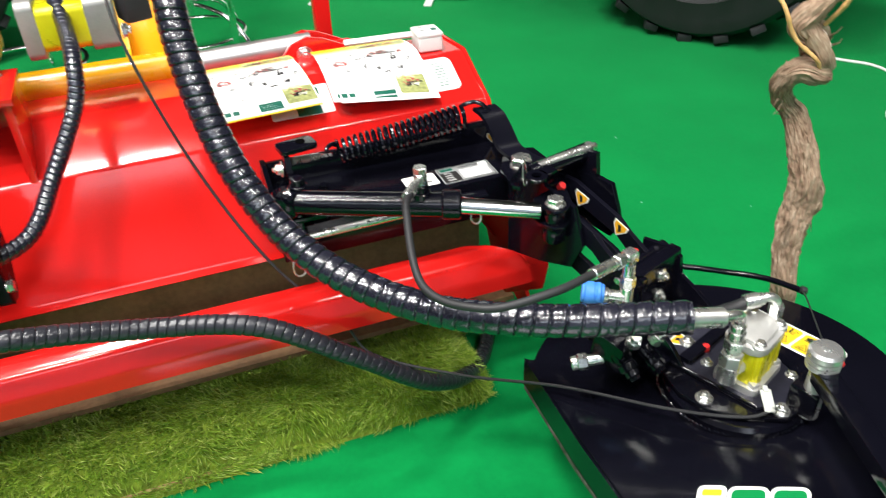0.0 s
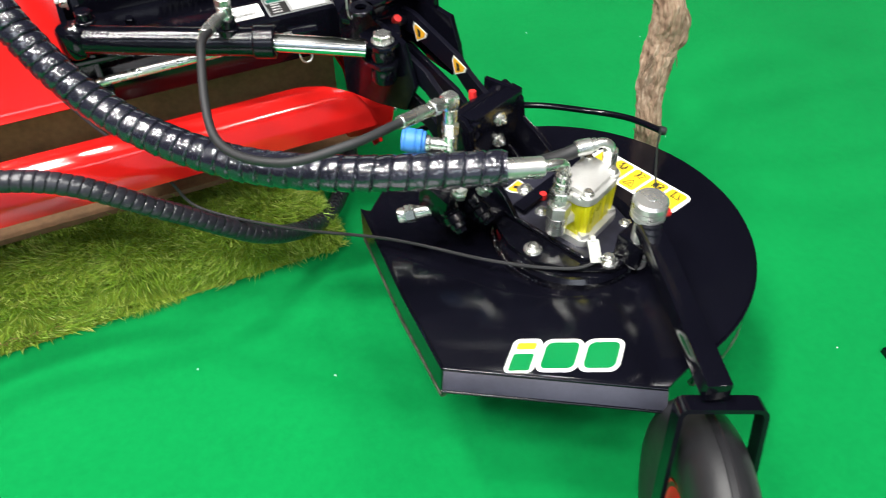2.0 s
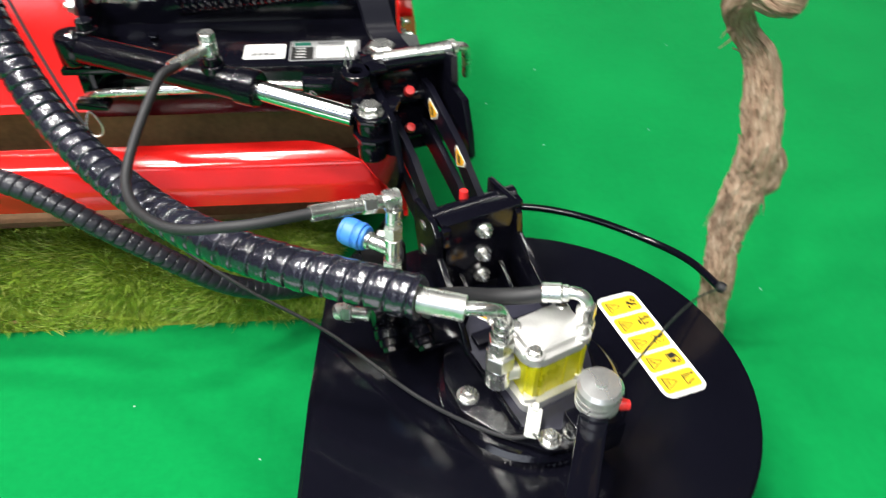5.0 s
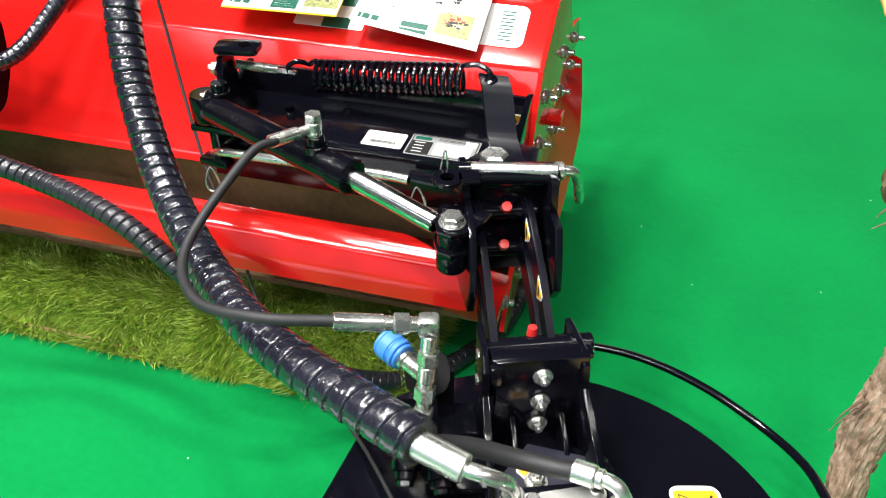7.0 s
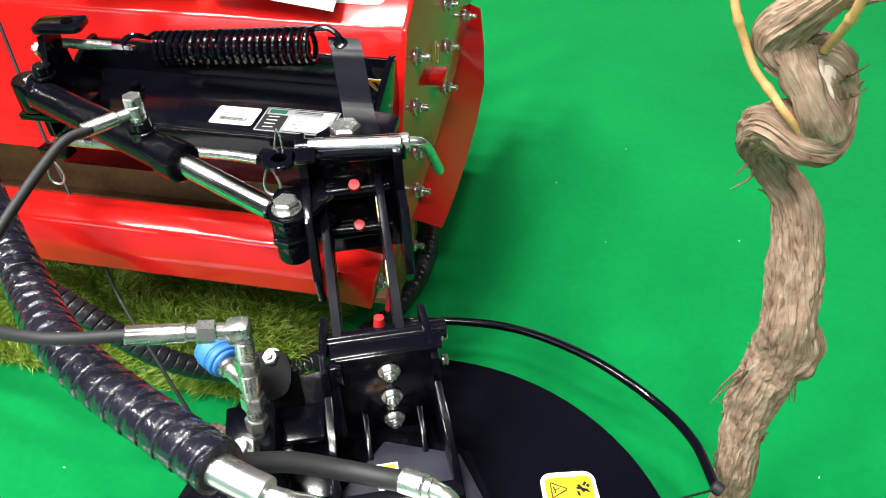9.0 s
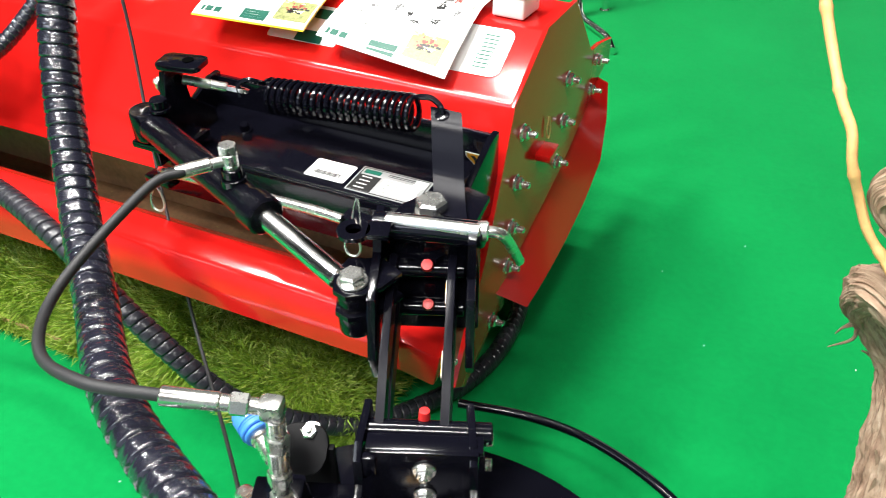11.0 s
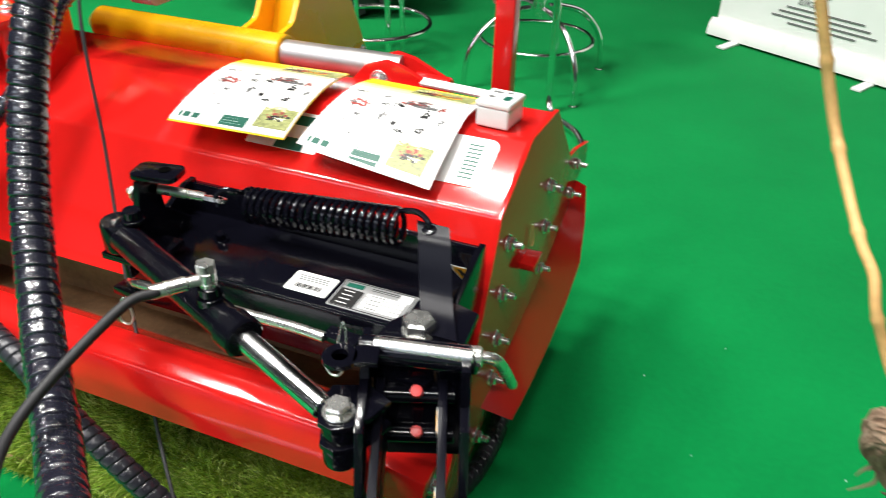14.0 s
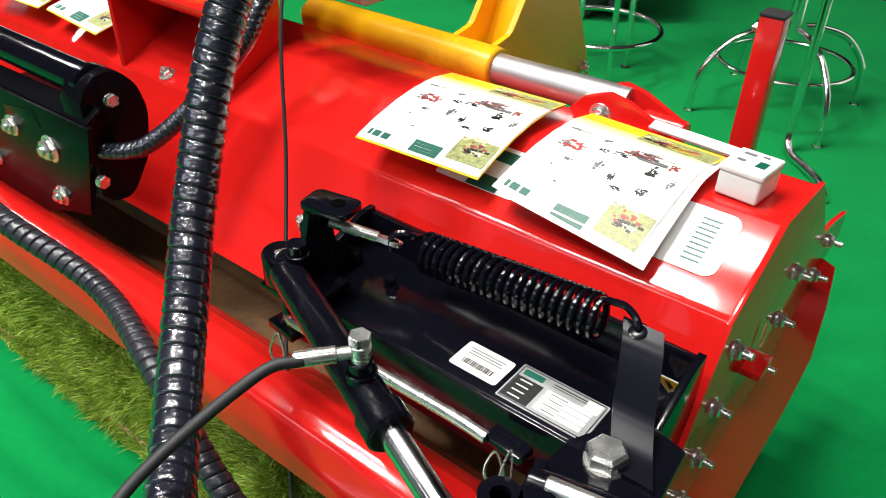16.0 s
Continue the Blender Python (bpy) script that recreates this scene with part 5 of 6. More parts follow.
            paper(bm, cx0 + dx - w * fw0 / 2, cx0 + dx + w * fw0 / 2, cs + ds - h * fh0 / 2 - 0.006, cs + ds + h * fh0 / 2 - 0.006, 0.0037, 0.0003, shift, turn, droop, 2)
    for cx0, cs, w, h, mat in ((0.150, 0.222, 0.075, 0.022, RED_INK), (0.165, 0.218, 0.060, 0.018, ORANGE_INK), (0.140, 0.214, 0.080, 0.018, BLACK_INK), (0.120, 0.228, 0.040, 0.014, PALE_INK), (0.174, 0.050, 0.036, 0.022, RED_INK), (0.178, 0.042, 0.044, 0.020, BLACK_INK), (0.170, 0.064, 0.050, 0.016, PALE_INK)):
        bm = inks.setdefault(mat.name, (bmesh.new(), mat))[0]
        for q in range(14):
            dx, ds = (rng.random() - 0.5) * w * 0.9, (rng.random() - 0.5) * h * 0.9
            fw0, fh0 = 0.06 + rng.random() * 0.16, 0.08 + rng.random() * 0.18
            paper(bm, cx0 + dx - w * fw0 / 2, cx0 + dx + w * fw0 / 2, cs + ds - h * fh0 / 2, cs + ds + h * fh0 / 2, 0.0041, 0.0002, shift, turn, droop, 2)
    for bm, mat in inks.values():
        part("drawing", bm, mat, b, kind="stuff")
    return b


brochure(-0.326, -0.04, 0.012, (0.003, 0.029))
brochure(-0.567, 0.06)
brochure(-1.425, -0.09)
brochure(-1.665, 0.03)


def slope(x, y, lift=0.0):
    return Vector((x, y, 0.549 + y * 0.4667 + lift))


SU, SV = Vector((1, 0, 0)), Vector((0, 1, 0.4667)).normalized()
bm = bmesh.new()
prism(bm, rounded(0.125, 0.095, 0.016), basis(slope(-0.100, 0.078, 0.001), SU, SV), 0.0006)
sticker = part("hood_sticker", bm, WHITE, mower, "white rounded sticker with lines of print")
for k in range(9):
    bm = bmesh.new()
    block(bm, (0.024, 0.0022, 0.0004), basis(slope(-0.072, 0.048 + 0.0072 * k, 0.0022), SU, SV))
    part("text_bar", bm, TEAL_INK, sticker)
bm = bmesh.new()
prism(bm, rounded(0.13, 0.080, 0.004), basis(slope(-0.385, 0.070, 0.001), SU, SV), 0.0006)
mark = part("hood_sticker", bm, WHITE, mower, "white sticker with green blocks")
for x, y, w, h in ((-0.372, 0.045, 0.05, 0.024), (-0.362, 0.090, 0.04, 0.020), (-0.405, 0.068, 0.03, 0.02)):
    bm = bmesh.new()
    block(bm, (w, h, 0.0004), basis(slope(x, y, 0.0022), SU, SV))
    part("sticker_block", bm, TEAL_INK, mark)

bm = bmesh.new()
cards = thing("card_box", (-0.065, 0.19, 0.61), "white frosted plastic card box with printed lid", "box")
BX = pose(-0.064, 0.182, 0.611, -3, 0, -4) @ Matrix.Diagonal((0.88, 0.88, 0.74, 1))
block(bm, (0.062, 0.075, 0.044), BX @ pose(0, 0, 0.022), 0.004, 3)
part("box_body", bm, PLASTIC_WHITE, cards)
bm = bmesh.new()
block(bm, (0.066, 0.079, 0.014), BX @ pose(0, 0, 0.050), 0.004, 3)
part("lid", bm, PLASTIC_WHITE, cards)
for x, y, w, h, mat in ((-0.012, 0.02, 0.018, 0.008, GREY_INK), (0.016, -0.006, 0.014, 0.022, TEAL_INK), (-0.014, -0.008, 0.012, 0.008, GREY_INK), (0.010, 0.024, 0.010, 0.006, GREY_INK)):
    bm = bmesh.new()
    block(bm, (w, h, 0.0005), BX @ pose(x, y, 0.0573))
    part("lid_print", bm, mat, cards)

# two thin white strips laid along the hood's back edge
white_strip = thing("leaflet", (-0.15, 0.255, 0.615), "thin white strips along the hood's back edge behind the brochures", "leaflet")
bm = bmesh.new()
block(bm, (0.17, 0.019, 0.003), pose(-0.150, 0.260, 0.6225, 14, 0, -4), 0.0006)
part("sheet", bm, WHITE, white_strip)
bm = bmesh.new()
block(bm, (0.17, 0.020, 0.002), pose(-0.150, 0.264, 0.6175, 4, 0, -4), 0.0004)
part("sheet", bm, WHITE, white_strip)

# ---- linkage behind the hood ----
link = thing("side_shift_cylinder", (-0.70, 0.33, 0.55), "yellow side-shift tube with a polished rod and red clevis", "cylinder")
bm = bmesh.new()
lathe(bm, [(0.012, 0), (0.036, 0.03), (0.036, 0.475), (0.033, 0.478)], aim((-1.028, 0.33, 0.606), (1, 0, 0)), 28)
part("tube", bm, YELLOW, link)
bm = bmesh.new()
rod(bm, (-0.56, 0.33, 0.606), (-0.30, 0.33, 0.612), 0.0265, 26, 0.001)
part("piston_rod", bm, BRUSHED, link, "polished steel rod")
for y in (0.287, 0.338):
    bm = bmesh.new()
    prism(bm, [(-0.43, 0.545), (-0.355, 0.628), (-0.315, 0.642), (-0.28, 0.635), (-0.215, 0.605), (-0.215, 0.57), (-0.30, 0.545)], basis((0, y + 0.006, 0), (1, 0, 0), (0, 0, 1)), 0.012, 0.002)
    part("clevis_plate", bm, RED, link, "red clevis plate")
bm = bmesh.new()
rod(bm, (-0.275, 0.33, 0.592), (-0.205, 0.33, 0.590), 0.020, 20, 0.003)
part("clevis_boss", bm, RED, link)
bolt(link, (-0.325, 0.281, 0.605), (0, -1, 0), 0.012, 0.009, 0.004)
frame_y = thing("hitch_bracket", (-0.55, 0.44, 0.45), "yellow steel hitch bracket behind the hood", "bracket")
for x in (-0.705, -0.617):
    bm = bmesh.new()
    prism(bm, fillet([(0.37, 0.575), (0.37, 0.61), (0.45, 0.622), (0.505, 0.70), (0.55, 0.80), (0.625, 0.80), (0.692, 0.634), (0.778, 0.455), (0.765, 0.435), (0.72, 0.44), (0.58, 0.505)], 0.006, 3), basis((x, 0, 0), (0, 1, 0), (0, 0, 1)), 0.012, 0.002)
    part("bracket_plate", bm, YELLOW, frame_y)
bm = bmesh.new()
block(bm, (0.076, 0.012, 0.19), pose(-0.655, 0.535, 0.655, -24, 0, 0), 0.002)
part("bracket_web", bm, YELLOW, frame_y)
bm = bmesh.new()
block(bm, (0.076, 0.10, 0.010), pose(-0.655, 0.425, 0.580, -8, 0, 0), 0.002)
part("bracket_foot", bm, YELLOW, frame_y)
bolt(frame_y, (-0.604, 0.745, 0.475), (1, 0, 0), 0.010, 0.008, 0.004)

post = thing("support_leg", (-0.203, 0.644, 0.0), "red square steel support leg with a black end cap", "leg")
bm = bmesh.new()
block(bm, (0.042, 0.042, 0.694), pose(-0.203, 0.644, 0.350), 0.003)
part("tube", bm, RED, post)
bm = bmesh.new()
block(bm, (0.044, 0.044, 0.006), pose(-0.203, 0.644, 0.700), 0.002)
part("end_cap", bm, RUBBER, post)
bm = bmesh.new()
block(bm, (0.10, 0.10, 0.006), pose(-0.203, 0.644, 0.003), 0.001)
part("foot_plate", bm, RED, post)
bolt(post, (-0.225, 0.644, 0.67), (-1, 0, 0), 0.008, 0.007, 0.004)

# ---- gearbox frame and pump ----
gear = thing("gearbox", (-1.0, 0.16, 0.60), "yellow cast gearbox on a red steel frame", "gearbox")
for x in (-1.185, -0.905):
    bm = bmesh.new()
    prism(bm, [(0.0, 0.545), (0.0, 0.70), (0.15, 0.70), (0.15, 0.605), (0.135, 0.610)], basis((x, 0, 0), (0, 1, 0), (0, 0, 1)), 0.014, 0.002)
    part("frame_plate", bm, RED, gear)
bm = bmesh.new()
block(bm, (0.305, 0.16, 0.014), pose(-1.038, 0.073, 0.706), 0.002)
part("frame_top", bm, RED, gear)
bm = bmesh.new()
block(bm, (0.28, 0.014, 0.10), pose(-1.038, 0.14, 0.65), 0.002)
part("frame_back", bm, RED, gear)
bm = bmesh.new()
lathe(bm, [(0.06, 0), (0.095, 0.02), (0.10, 0.06), (0.10, 0.11), (0.075, 0.14), (0.05, 0.16)], aim((-1.07, 0.20, 0.80), (1, 0, 0)), 28)
block(bm, (0.21, 0.20, 0.11), pose(-1.02, 0.20, 0.765), 0.018, 3)
part("housing", bm, YELLOW, gear)
for x, y in ((-1.165, 0.05), (-0.925, 0.05), (-0.925, 0.12)):
    bolt(gear, (x, y, 0.713), (0, 0, 1), 0.0105, 0.009, 0.006)
bolt(mower, slope(-1.06, 0.016), (0, -0.42, 0.9), 0.010, 0.009, 0.006)
pump = thing("gear_pump", (-0.80, 0.22, 0.75), "gear pump with a yellow body and grey cast ends", "pump")
PM = aim((-0.86, 0.20, 0.772), (1, 0, 0), 90)
for nm, z0, z1, w, h, mat in (("front_flange", 0.0, 0.03, 0.11, 0.10, DULL_ALU), ("body", 0.03, 0.115, 0.085, 0.10, MOTOR), ("rear_cap", 0.115, 0.165, 0.10, 0.105, DULL_ALU)):
    bm = bmesh.new()
    prism(bm, rounded(w, h, 0.016), PM @ pose(0, 0, z0), z1 - z0, 0.003)
    part(nm, bm, mat, pump)
bm = bmesh.new()
block(bm, (0.05, 0.06, 0.05), pose(-0.66, 0.18, 0.79, 0, 0, 20), 0.006)
part("port_flange", bm, RUBBER, pump)
for dy in (-0.03, 0.03):
    bolt(pump, (-0.69, 0.20 + dy, 0.74 - 0.2 * dy), (1, 0, 0), 0.009, 0.008, 0.006)

# hose that leaves the wrapped bundle for the left unit, and the one beside it on the gearbox
wrapped_hose("hydraulic_hose", [(-0.80, 0.235, 0.845), (-0.783, 0.13, 0.785), (-0.776, 0.03, 0.752), (-0.79, -0.012, 0.686), (-0.85, -0.072, 0.592), (-0.905, -0.148, 0.524), (-0.985, -0.2, 0.511)], 0.0145, 0.0115, "thin black wrapped hose curving to the bearing unit", 0.07)

# ---- black bearing unit on the hood's left half ----
unit = thing("bearing_unit", (-1.25, -0.15, 0.40), "black steel bearing unit bolted to the red hood", "bracket")
bm = bmesh.new()
rod(bm, (-1.95, -0.165, 0.612), (-0.985, -0.165, 0.616), 0.028, 28, 0.004)
part("cylinder", bm, BLACK, unit)
bm = bmesh.new()
lathe(bm, [(0.020, 0), (0.031, 0.002), (0.031, 0.016), (0.024, 0.02)], aim((-0.998, -0.165, 0.616), (1, 0, 0)), 24)
part("cylinder_collar", bm, BLACK_PEEL, unit)
bm = bmesh.new()
prism(bm, fillet([(-0.208, 0.600), (-0.185, 0.636), (-0.140, 0.642), (-0.107, 0.605), (-0.096, 0.558), (-0.111, 0.480), (-0.150, 0.424), (-0.181, 0.416), (-0.208, 0.438)], 0.018, 5), basis((-1.015, 0, 0), (0, 1, 0), (0, 0, 1)), 0.060, 0.007)
part("end_cap", bm, BLACK_UNIT, unit)
bm = bmesh.new()
block(bm, (0.30, 0.09, 0.085), pose(-1.18, -0.155, 0.49), 0.004)
part("mount_block", bm, BLACK_UNIT, unit)
bm = bmesh.new()
prism(bm, [(-1.77, 0.270), (-1.24, 0.300), (-1.10, 0.362), (-0.995, 0.392), (-0.930, 0.572), (-1.77, 0.548)], basis((0, -0.207, 0), (1, 0, 0), (0, 0, 1)), 0.010, 0.002)
part("face_plate", bm, BLACK_UNIT, unit)
bm = bmesh.new()
block(bm, (0.84, 0.034, 0.008), pose(-1.36, -0.196, 0.569, 35, -1.6, 0), 0.002)
part("face_flange", bm, BLACK_UNIT, unit)
bm = bmesh.new()
prism(bm, [(-0.09, 0.0), (0.02, 0.02), (0.03, -0.01), (-0.085, -0.025)], basis((-1.12, -0.218, 0.535), (1, 0, 0), (0, 0, 1)), -0.006, 0.001)
part("gusset", bm, BLACK_UNIT, unit)
for x, z, r in ((-1.075, 0.492, 0.0165), (-1.080, 0.400, 0.013), (-1.20, 0.497, 0.0135), (-1.31, 0.40, 0.012)):
    bolt(unit, (x, -0.217, z), (0, -1, 0.0), r, r * 0.7, r * 0.4, 1.5)
for y, z in ((-0.158, 0.595), (-0.204, 0.468)):
    bolt(unit, (-0.955, y, z), (1, 0, 0), 0.010, 0.009, 0.0, 1.1)

# ---- artificial turf ----
def turf_height(x, y):
    e = -0.318 + 0.012 * noise.noise(Vector((x * 4, 0, 3)))
    d = y - e
    fold = min(max((-0.40 - x) / 0.25, 0), 1) * (0.6 + 0.4 * noise.noise(Vector((x * 3, 8, 2))))
    apron = 0.036 * fold * math.sqrt(min(max(d / 0.018, 0), 1)) * (1 - min(max((d - 0.026) / 0.012, 0), 1))
    f = min(max((d - 0.040 * fold) / 0.085, 0), 1)
    g = min(max((-0.135 + 0.02 * noise.noise(Vector((y * 7, 5, 1))) - x) / 0.07, 0), 1)
    return apron * g + 0.118 * math.sqrt(max(f * (2 - f), 0)) * math.sqrt(max(g * (2 - g), 0)) * (1 + 0.10 * noise.noise(Vector((x * 6, y * 6, 0))) + 0.10 * noise.noise(Vector((x * 23, y * 23, 4))))


turf = thing("turf_mat", (-1.1, 0.0, 0.0), "shaggy green artificial grass mat draped under the mower", "turf")
bm = bmesh.new()
nx, ny = 90, 34
grid = [[bm.verts.new((-2.2 + 2.06 * i / nx, -0.322 + 0.62 * (j / ny) ** 1.5, max(turf_height(-2.2 + 2.06 * i / nx, -0.322 + 0.62 * (j / ny) ** 1.5), 0.001))) for j in range(ny + 1)] for i in range(nx + 1)]
for i in range(nx):
    for j in range(ny):
        bm.faces.new((grid[i][j], grid[i + 1][j], grid[i + 1][j + 1], grid[i][j + 1]))
part("backing", bm, TURF, turf)
rng = random.Random(3)
verts, faces = [], []
for k in range(92000):
    x = -0.125 - 1.75 * rng.random() ** 1.35
    y = -0.325 + 0.42 * rng.random() ** 1.3
    z = turf_height(x, y)
    if z < 0.004:
        continue
    dzx = (turf_height(x + 0.006, y) - z) / 0.006
    dzy = (turf_height(x, y + 0.006) - z) / 0.006
    nrm = Vector((-dzx, -dzy, 1)).normalized()
    tuft = Vector((noise.noise(Vector((x * 11, y * 11, 7))), noise.noise(Vector((x * 11, y * 11, 9))), 0))
    lean = Vector((rng.gauss(0, 0.42), rng.gauss(-0.18, 0.42), rng.gauss(0, 0.15))) + tuft * 1.1
    d = (nrm + lean * 0.9).normalized()
    n = rng.uniform(0.012, 0.032) * (1 + 0.35 * noise.noise(Vector((x * 14, y * 14, 2))))
    side = d.cross(Vector((rng.gauss(0, 1), rng.gauss(0, 1), rng.gauss(0, 1)))).normalized() * rng.uniform(0.0007, 0.0013)
    o = Vector((x, y, z - 0.003))
    mid = o + d * n * 0.6
    tip = o + d * n + Vector((lean.x, lean.y, -0.45)) * n * 0.28
    tip.z = max(tip.z, 0.002)
    b = len(verts)
    verts += [o - side, o + side, mid + side * 0.9, mid - side * 0.9, tip]
    faces += [(b, b + 1, b + 2, b + 3), (b + 3, b + 2, b + 4)]
me = bpy.data.meshes.new("grass")
me.from_pydata([tuple(v - Vector((-1.1, 0, 0))) for v in verts], [], faces)
me.materials.append(GRASS)
blades = new("grass", me)
blades.location = (-1.1, 0.0, 0.0)
tagged(blades, "short yellow-green artificial grass blades", "grass", kind="stuff")
bm = bmesh.new()
block(bm, (1.5, 0.12, 0.016), pose(-1.40, -0.252, 0.009), 0.002)
tagged(part("wooden_board", bm, PINE, None), "thin pine board under the edge of the turf", "board")

bm = bmesh.new()
ring_loop(bm, (0.014, 0.155, 0.452), (0.2, 1, 0), (0, 0.1, -1), 0.016, 0.045, 0.0013)
part("tie_loop", bm, CANE, mower, "thin tan tie loop")

# ---- vine: upper branches and canes ----
def branch(name, pts, r0, r1, mat, segs=14, rough=0.1, n=40, label=""):
    line, _ = curve(pts, 140 if mat is CANE else n)
    bm = bmesh.new()
    sd = len(name) + pts[0][0] * 100

    def knobbly(s, a):
        node = math.exp(-((((s + sd * 0.01) % 0.068) - 0.034) / 0.0035) ** 2) if mat is CANE else 0.0
        return 1 + 0.28 * node + rough * noise.noise(Vector((s * 40 + sd, math.cos(a) * 1.5, math.sin(a) * 1.5)))

    sweep(bm, line, lambda f: r0 + (r1 - r0) * f, segs, knobbly, grain=True)
    return part(name, bm, mat, vine, label)


branch("branch", [(0.473, -0.399, 0.802), (0.511, -0.413, 0.816), (0.529, -0.418, 0.832), (0.539, -0.424, 0.857), (0.53, -0.432, 0.887), (0.536, -0.442, 0.914), (0.565, -0.441, 0.930), (0.601, -0.442, 0.913), (0.65, -0.456, 0.878), (0.716, -0.468, 0.842), (0.815, -0.48, 0.820)], 0.0118, 0.0058, BARK, 16, 0.4, 80)
branch("branch", [(0.473, -0.396, 0.808), (0.474, -0.39, 0.837), (0.481, -0.389, 0.858), (0.479, -0.389, 0.868)], 0.0073, 0.0056, BARK, 14, 0.2, 20)
branch("stub", [(0.470, -0.396, 0.796), (0.478, -0.405, 0.809), (0.4845, -0.4145, 0.8225)], 0.0135, 0.0112, BARK, 20, 0.3, 16)
branch("limb", [(0.458, -0.37, 0.761), (0.47, -0.39, 0.732), (0.491, -0.401, 0.701), (0.508, -0.394, 0.671)], 0.018, 0.020, BARK, 24, 0.3, 30)
branch("bare_wood", [(0.484, -0.380, 0.746), (0.487, -0.389, 0.738), (0.490, -0.394, 0.722), (0.496, -0.392, 0.700)], 0.0095, 0.0115, CUT, 20, 0.9, 24, "pale bare wood where bark has peeled")
branch("burl", [(0.556, -0.400, 0.345), (0.570, -0.402, 0.368), (0.574, -0.402, 0.390), (0.564, -0.398, 0.420)], 0.016, 0.008, BARK, 18, 0.6, 24)
branch("cane", [(0.483, -0.41, 0.677), (0.472, -0.414, 0.691), (0.462, -0.412, 0.701), (0.452, -0.404, 0.711), (0.435, -0.394, 0.727), (0.421, -0.385, 0.751), (0.409, -0.383, 0.776), (0.402, -0.371, 0.797), (0.389, -0.355, 0.814), (0.369, -0.318, 0.848), (0.349, -0.293, 0.891), (0.321, -0.293, 0.967), (0.287, -0.293, 1.057)], 0.0037, 0.0047, CANE, 12, 0.06, 60, "tan pruned cane")
branch("cane", [(0.486, -0.396, 0.752), (0.488, -0.412, 0.774), (0.49, -0.429, 0.801), (0.49, -0.437, 0.821), (0.491, -0.446, 0.846), (0.49, -0.457, 0.867), (0.478, -0.484, 0.917), (0.461, -0.517, 0.979), (0.444, -0.551, 1.079)], 0.004, 0.0056, CANE, 12, 0.06, 40, "tan pruned cane")
branch("cane", [(0.479, -0.39, 0.859), (0.457, -0.398, 0.897), (0.437, -0.407, 0.935), (0.423, -0.41, 0.963)], 0.005, 0.0062, CANE, 12, 0.06, 20, "tan pruned cane")
branch("cane", [(0.528, -0.431, 0.886), (0.507, -0.435, 0.919), (0.5, -0.439, 0.962), (0.497, -0.443, 1.041)], 0.0078, 0.0073, CANE, 12, 0.08, 20, "tan pruned cane")
branch("cane", [(0.537, -0.425, 0.850), (0.546, -0.441, 0.910), (0.566, -0.46, 0.98), (0.59, -0.475, 1.067)], 0.0067, 0.0078, CANE, 12, 0.06, 20, "tan pruned cane")
bm = bmesh.new()
lathe(bm, [(0.0090, -0.004), (0.0106, 0.0), (0.0100, 0.0010), (0.0, 0.0014)], aim((0.485, -0.416, 0.824), (0.06, -0.20, 0.97)), 18)
part("cut_face", bm, CUT, vine, "pale sawn cut")
for p, q, n in (((0.505, -0.405, 0.335), (-0.022, -0.002, -0.052), 6), ((0.566, -0.395, 0.335), (0.012, -0.012, -0.05), 4), ((0.467, -0.349, 0.609), (-0.02, -0.005, -0.03), 3), ((0.525, -0.464, 0.85), (0.02, -0.01, -0.015), 3), ((0.511, -0.383, 0.715), (0.01, -0.015, 0.02), 3)):
    for k in range(n):
        o = Vector(p) + Vector((rng.gauss(0, 0.004), rng.gauss(0, 0.004), rng.gauss(0, 0.006)))
        d = Vector(q) * rng.uniform(0.5, 1.1)
        line, _ = curve([o, o + d * 0.5 + Vector((rng.gauss(0, 0.004), rng.gauss(0, 0.004), 0)), o + d], 8)
        bm = bmesh.new()
        sweep(bm, line, lambda f: 0.0017 * (1 - f) + 0.0005, 6, grain=True)
        part("bark_strip", bm, BARK, vine)

# ---- farther things ----
def bar_stool(cx, cy, turn):
    s = thing("bar_stool", (cx, cy, 0), "chrome bar stool base with a round footrest", "stool", "bar stools")
    for k in range(4):
        a = radians(45 + 90 * k + turn)
        e = Vector((math.cos(a), math.sin(a), 0))
        pts, _ = curve([e * 0.305, e * 0.30 + UP * 0.08, e * 0.275 + UP * 0.16, e * 0.20 + UP * 0.24, e * 0.10 + UP * 0.275, e * 0.04 + UP * 0.28], 26)
        bm = bmesh.new()
        sweep(bm, [p + Vector((cx, cy, 0.006)) for p in pts], 0.011, 12)
        part("leg", bm, CHROME, s)
        bm = bmesh.new()
        lathe(bm, [(0.017, 0), (0.017, 0.006), (0.012, 0.008)], pose(cx + e.x * 0.305, cy + e.y * 0.305, 0), 14)
        part("foot", bm, CHROME, s)
    bm = bmesh.new()
    ring = [Vector((cx + 0.215 * math.cos(2 * math.pi * i / 40), cy + 0.215 * math.sin(2 * math.pi * i / 40), 0.168)) for i in range(41)]
    sweep(bm, ring, 0.008, 10, cap=False)
    part("footrest", bm, CHROME, s)
    bm = bmesh.new()
    rod(bm, (cx, cy, 0.25), (cx, cy, 0.62), 0.022, 18)
    rod(bm, (cx, cy, 0.60), (cx, cy, 0.78), 0.015, 18)
    part("column", bm, CHROME, s)
    bm = bmesh.new()
    lathe(bm, [(0.03, 0), (0.17, 0.015), (0.18, 0.03), (0.175, 0.06), (0.0, 0.07)], pose(cx, cy, 0.77), 28)
    part("seat", bm, PLASTIC, s)


bar_stool(-0.487, 1.965, 0)


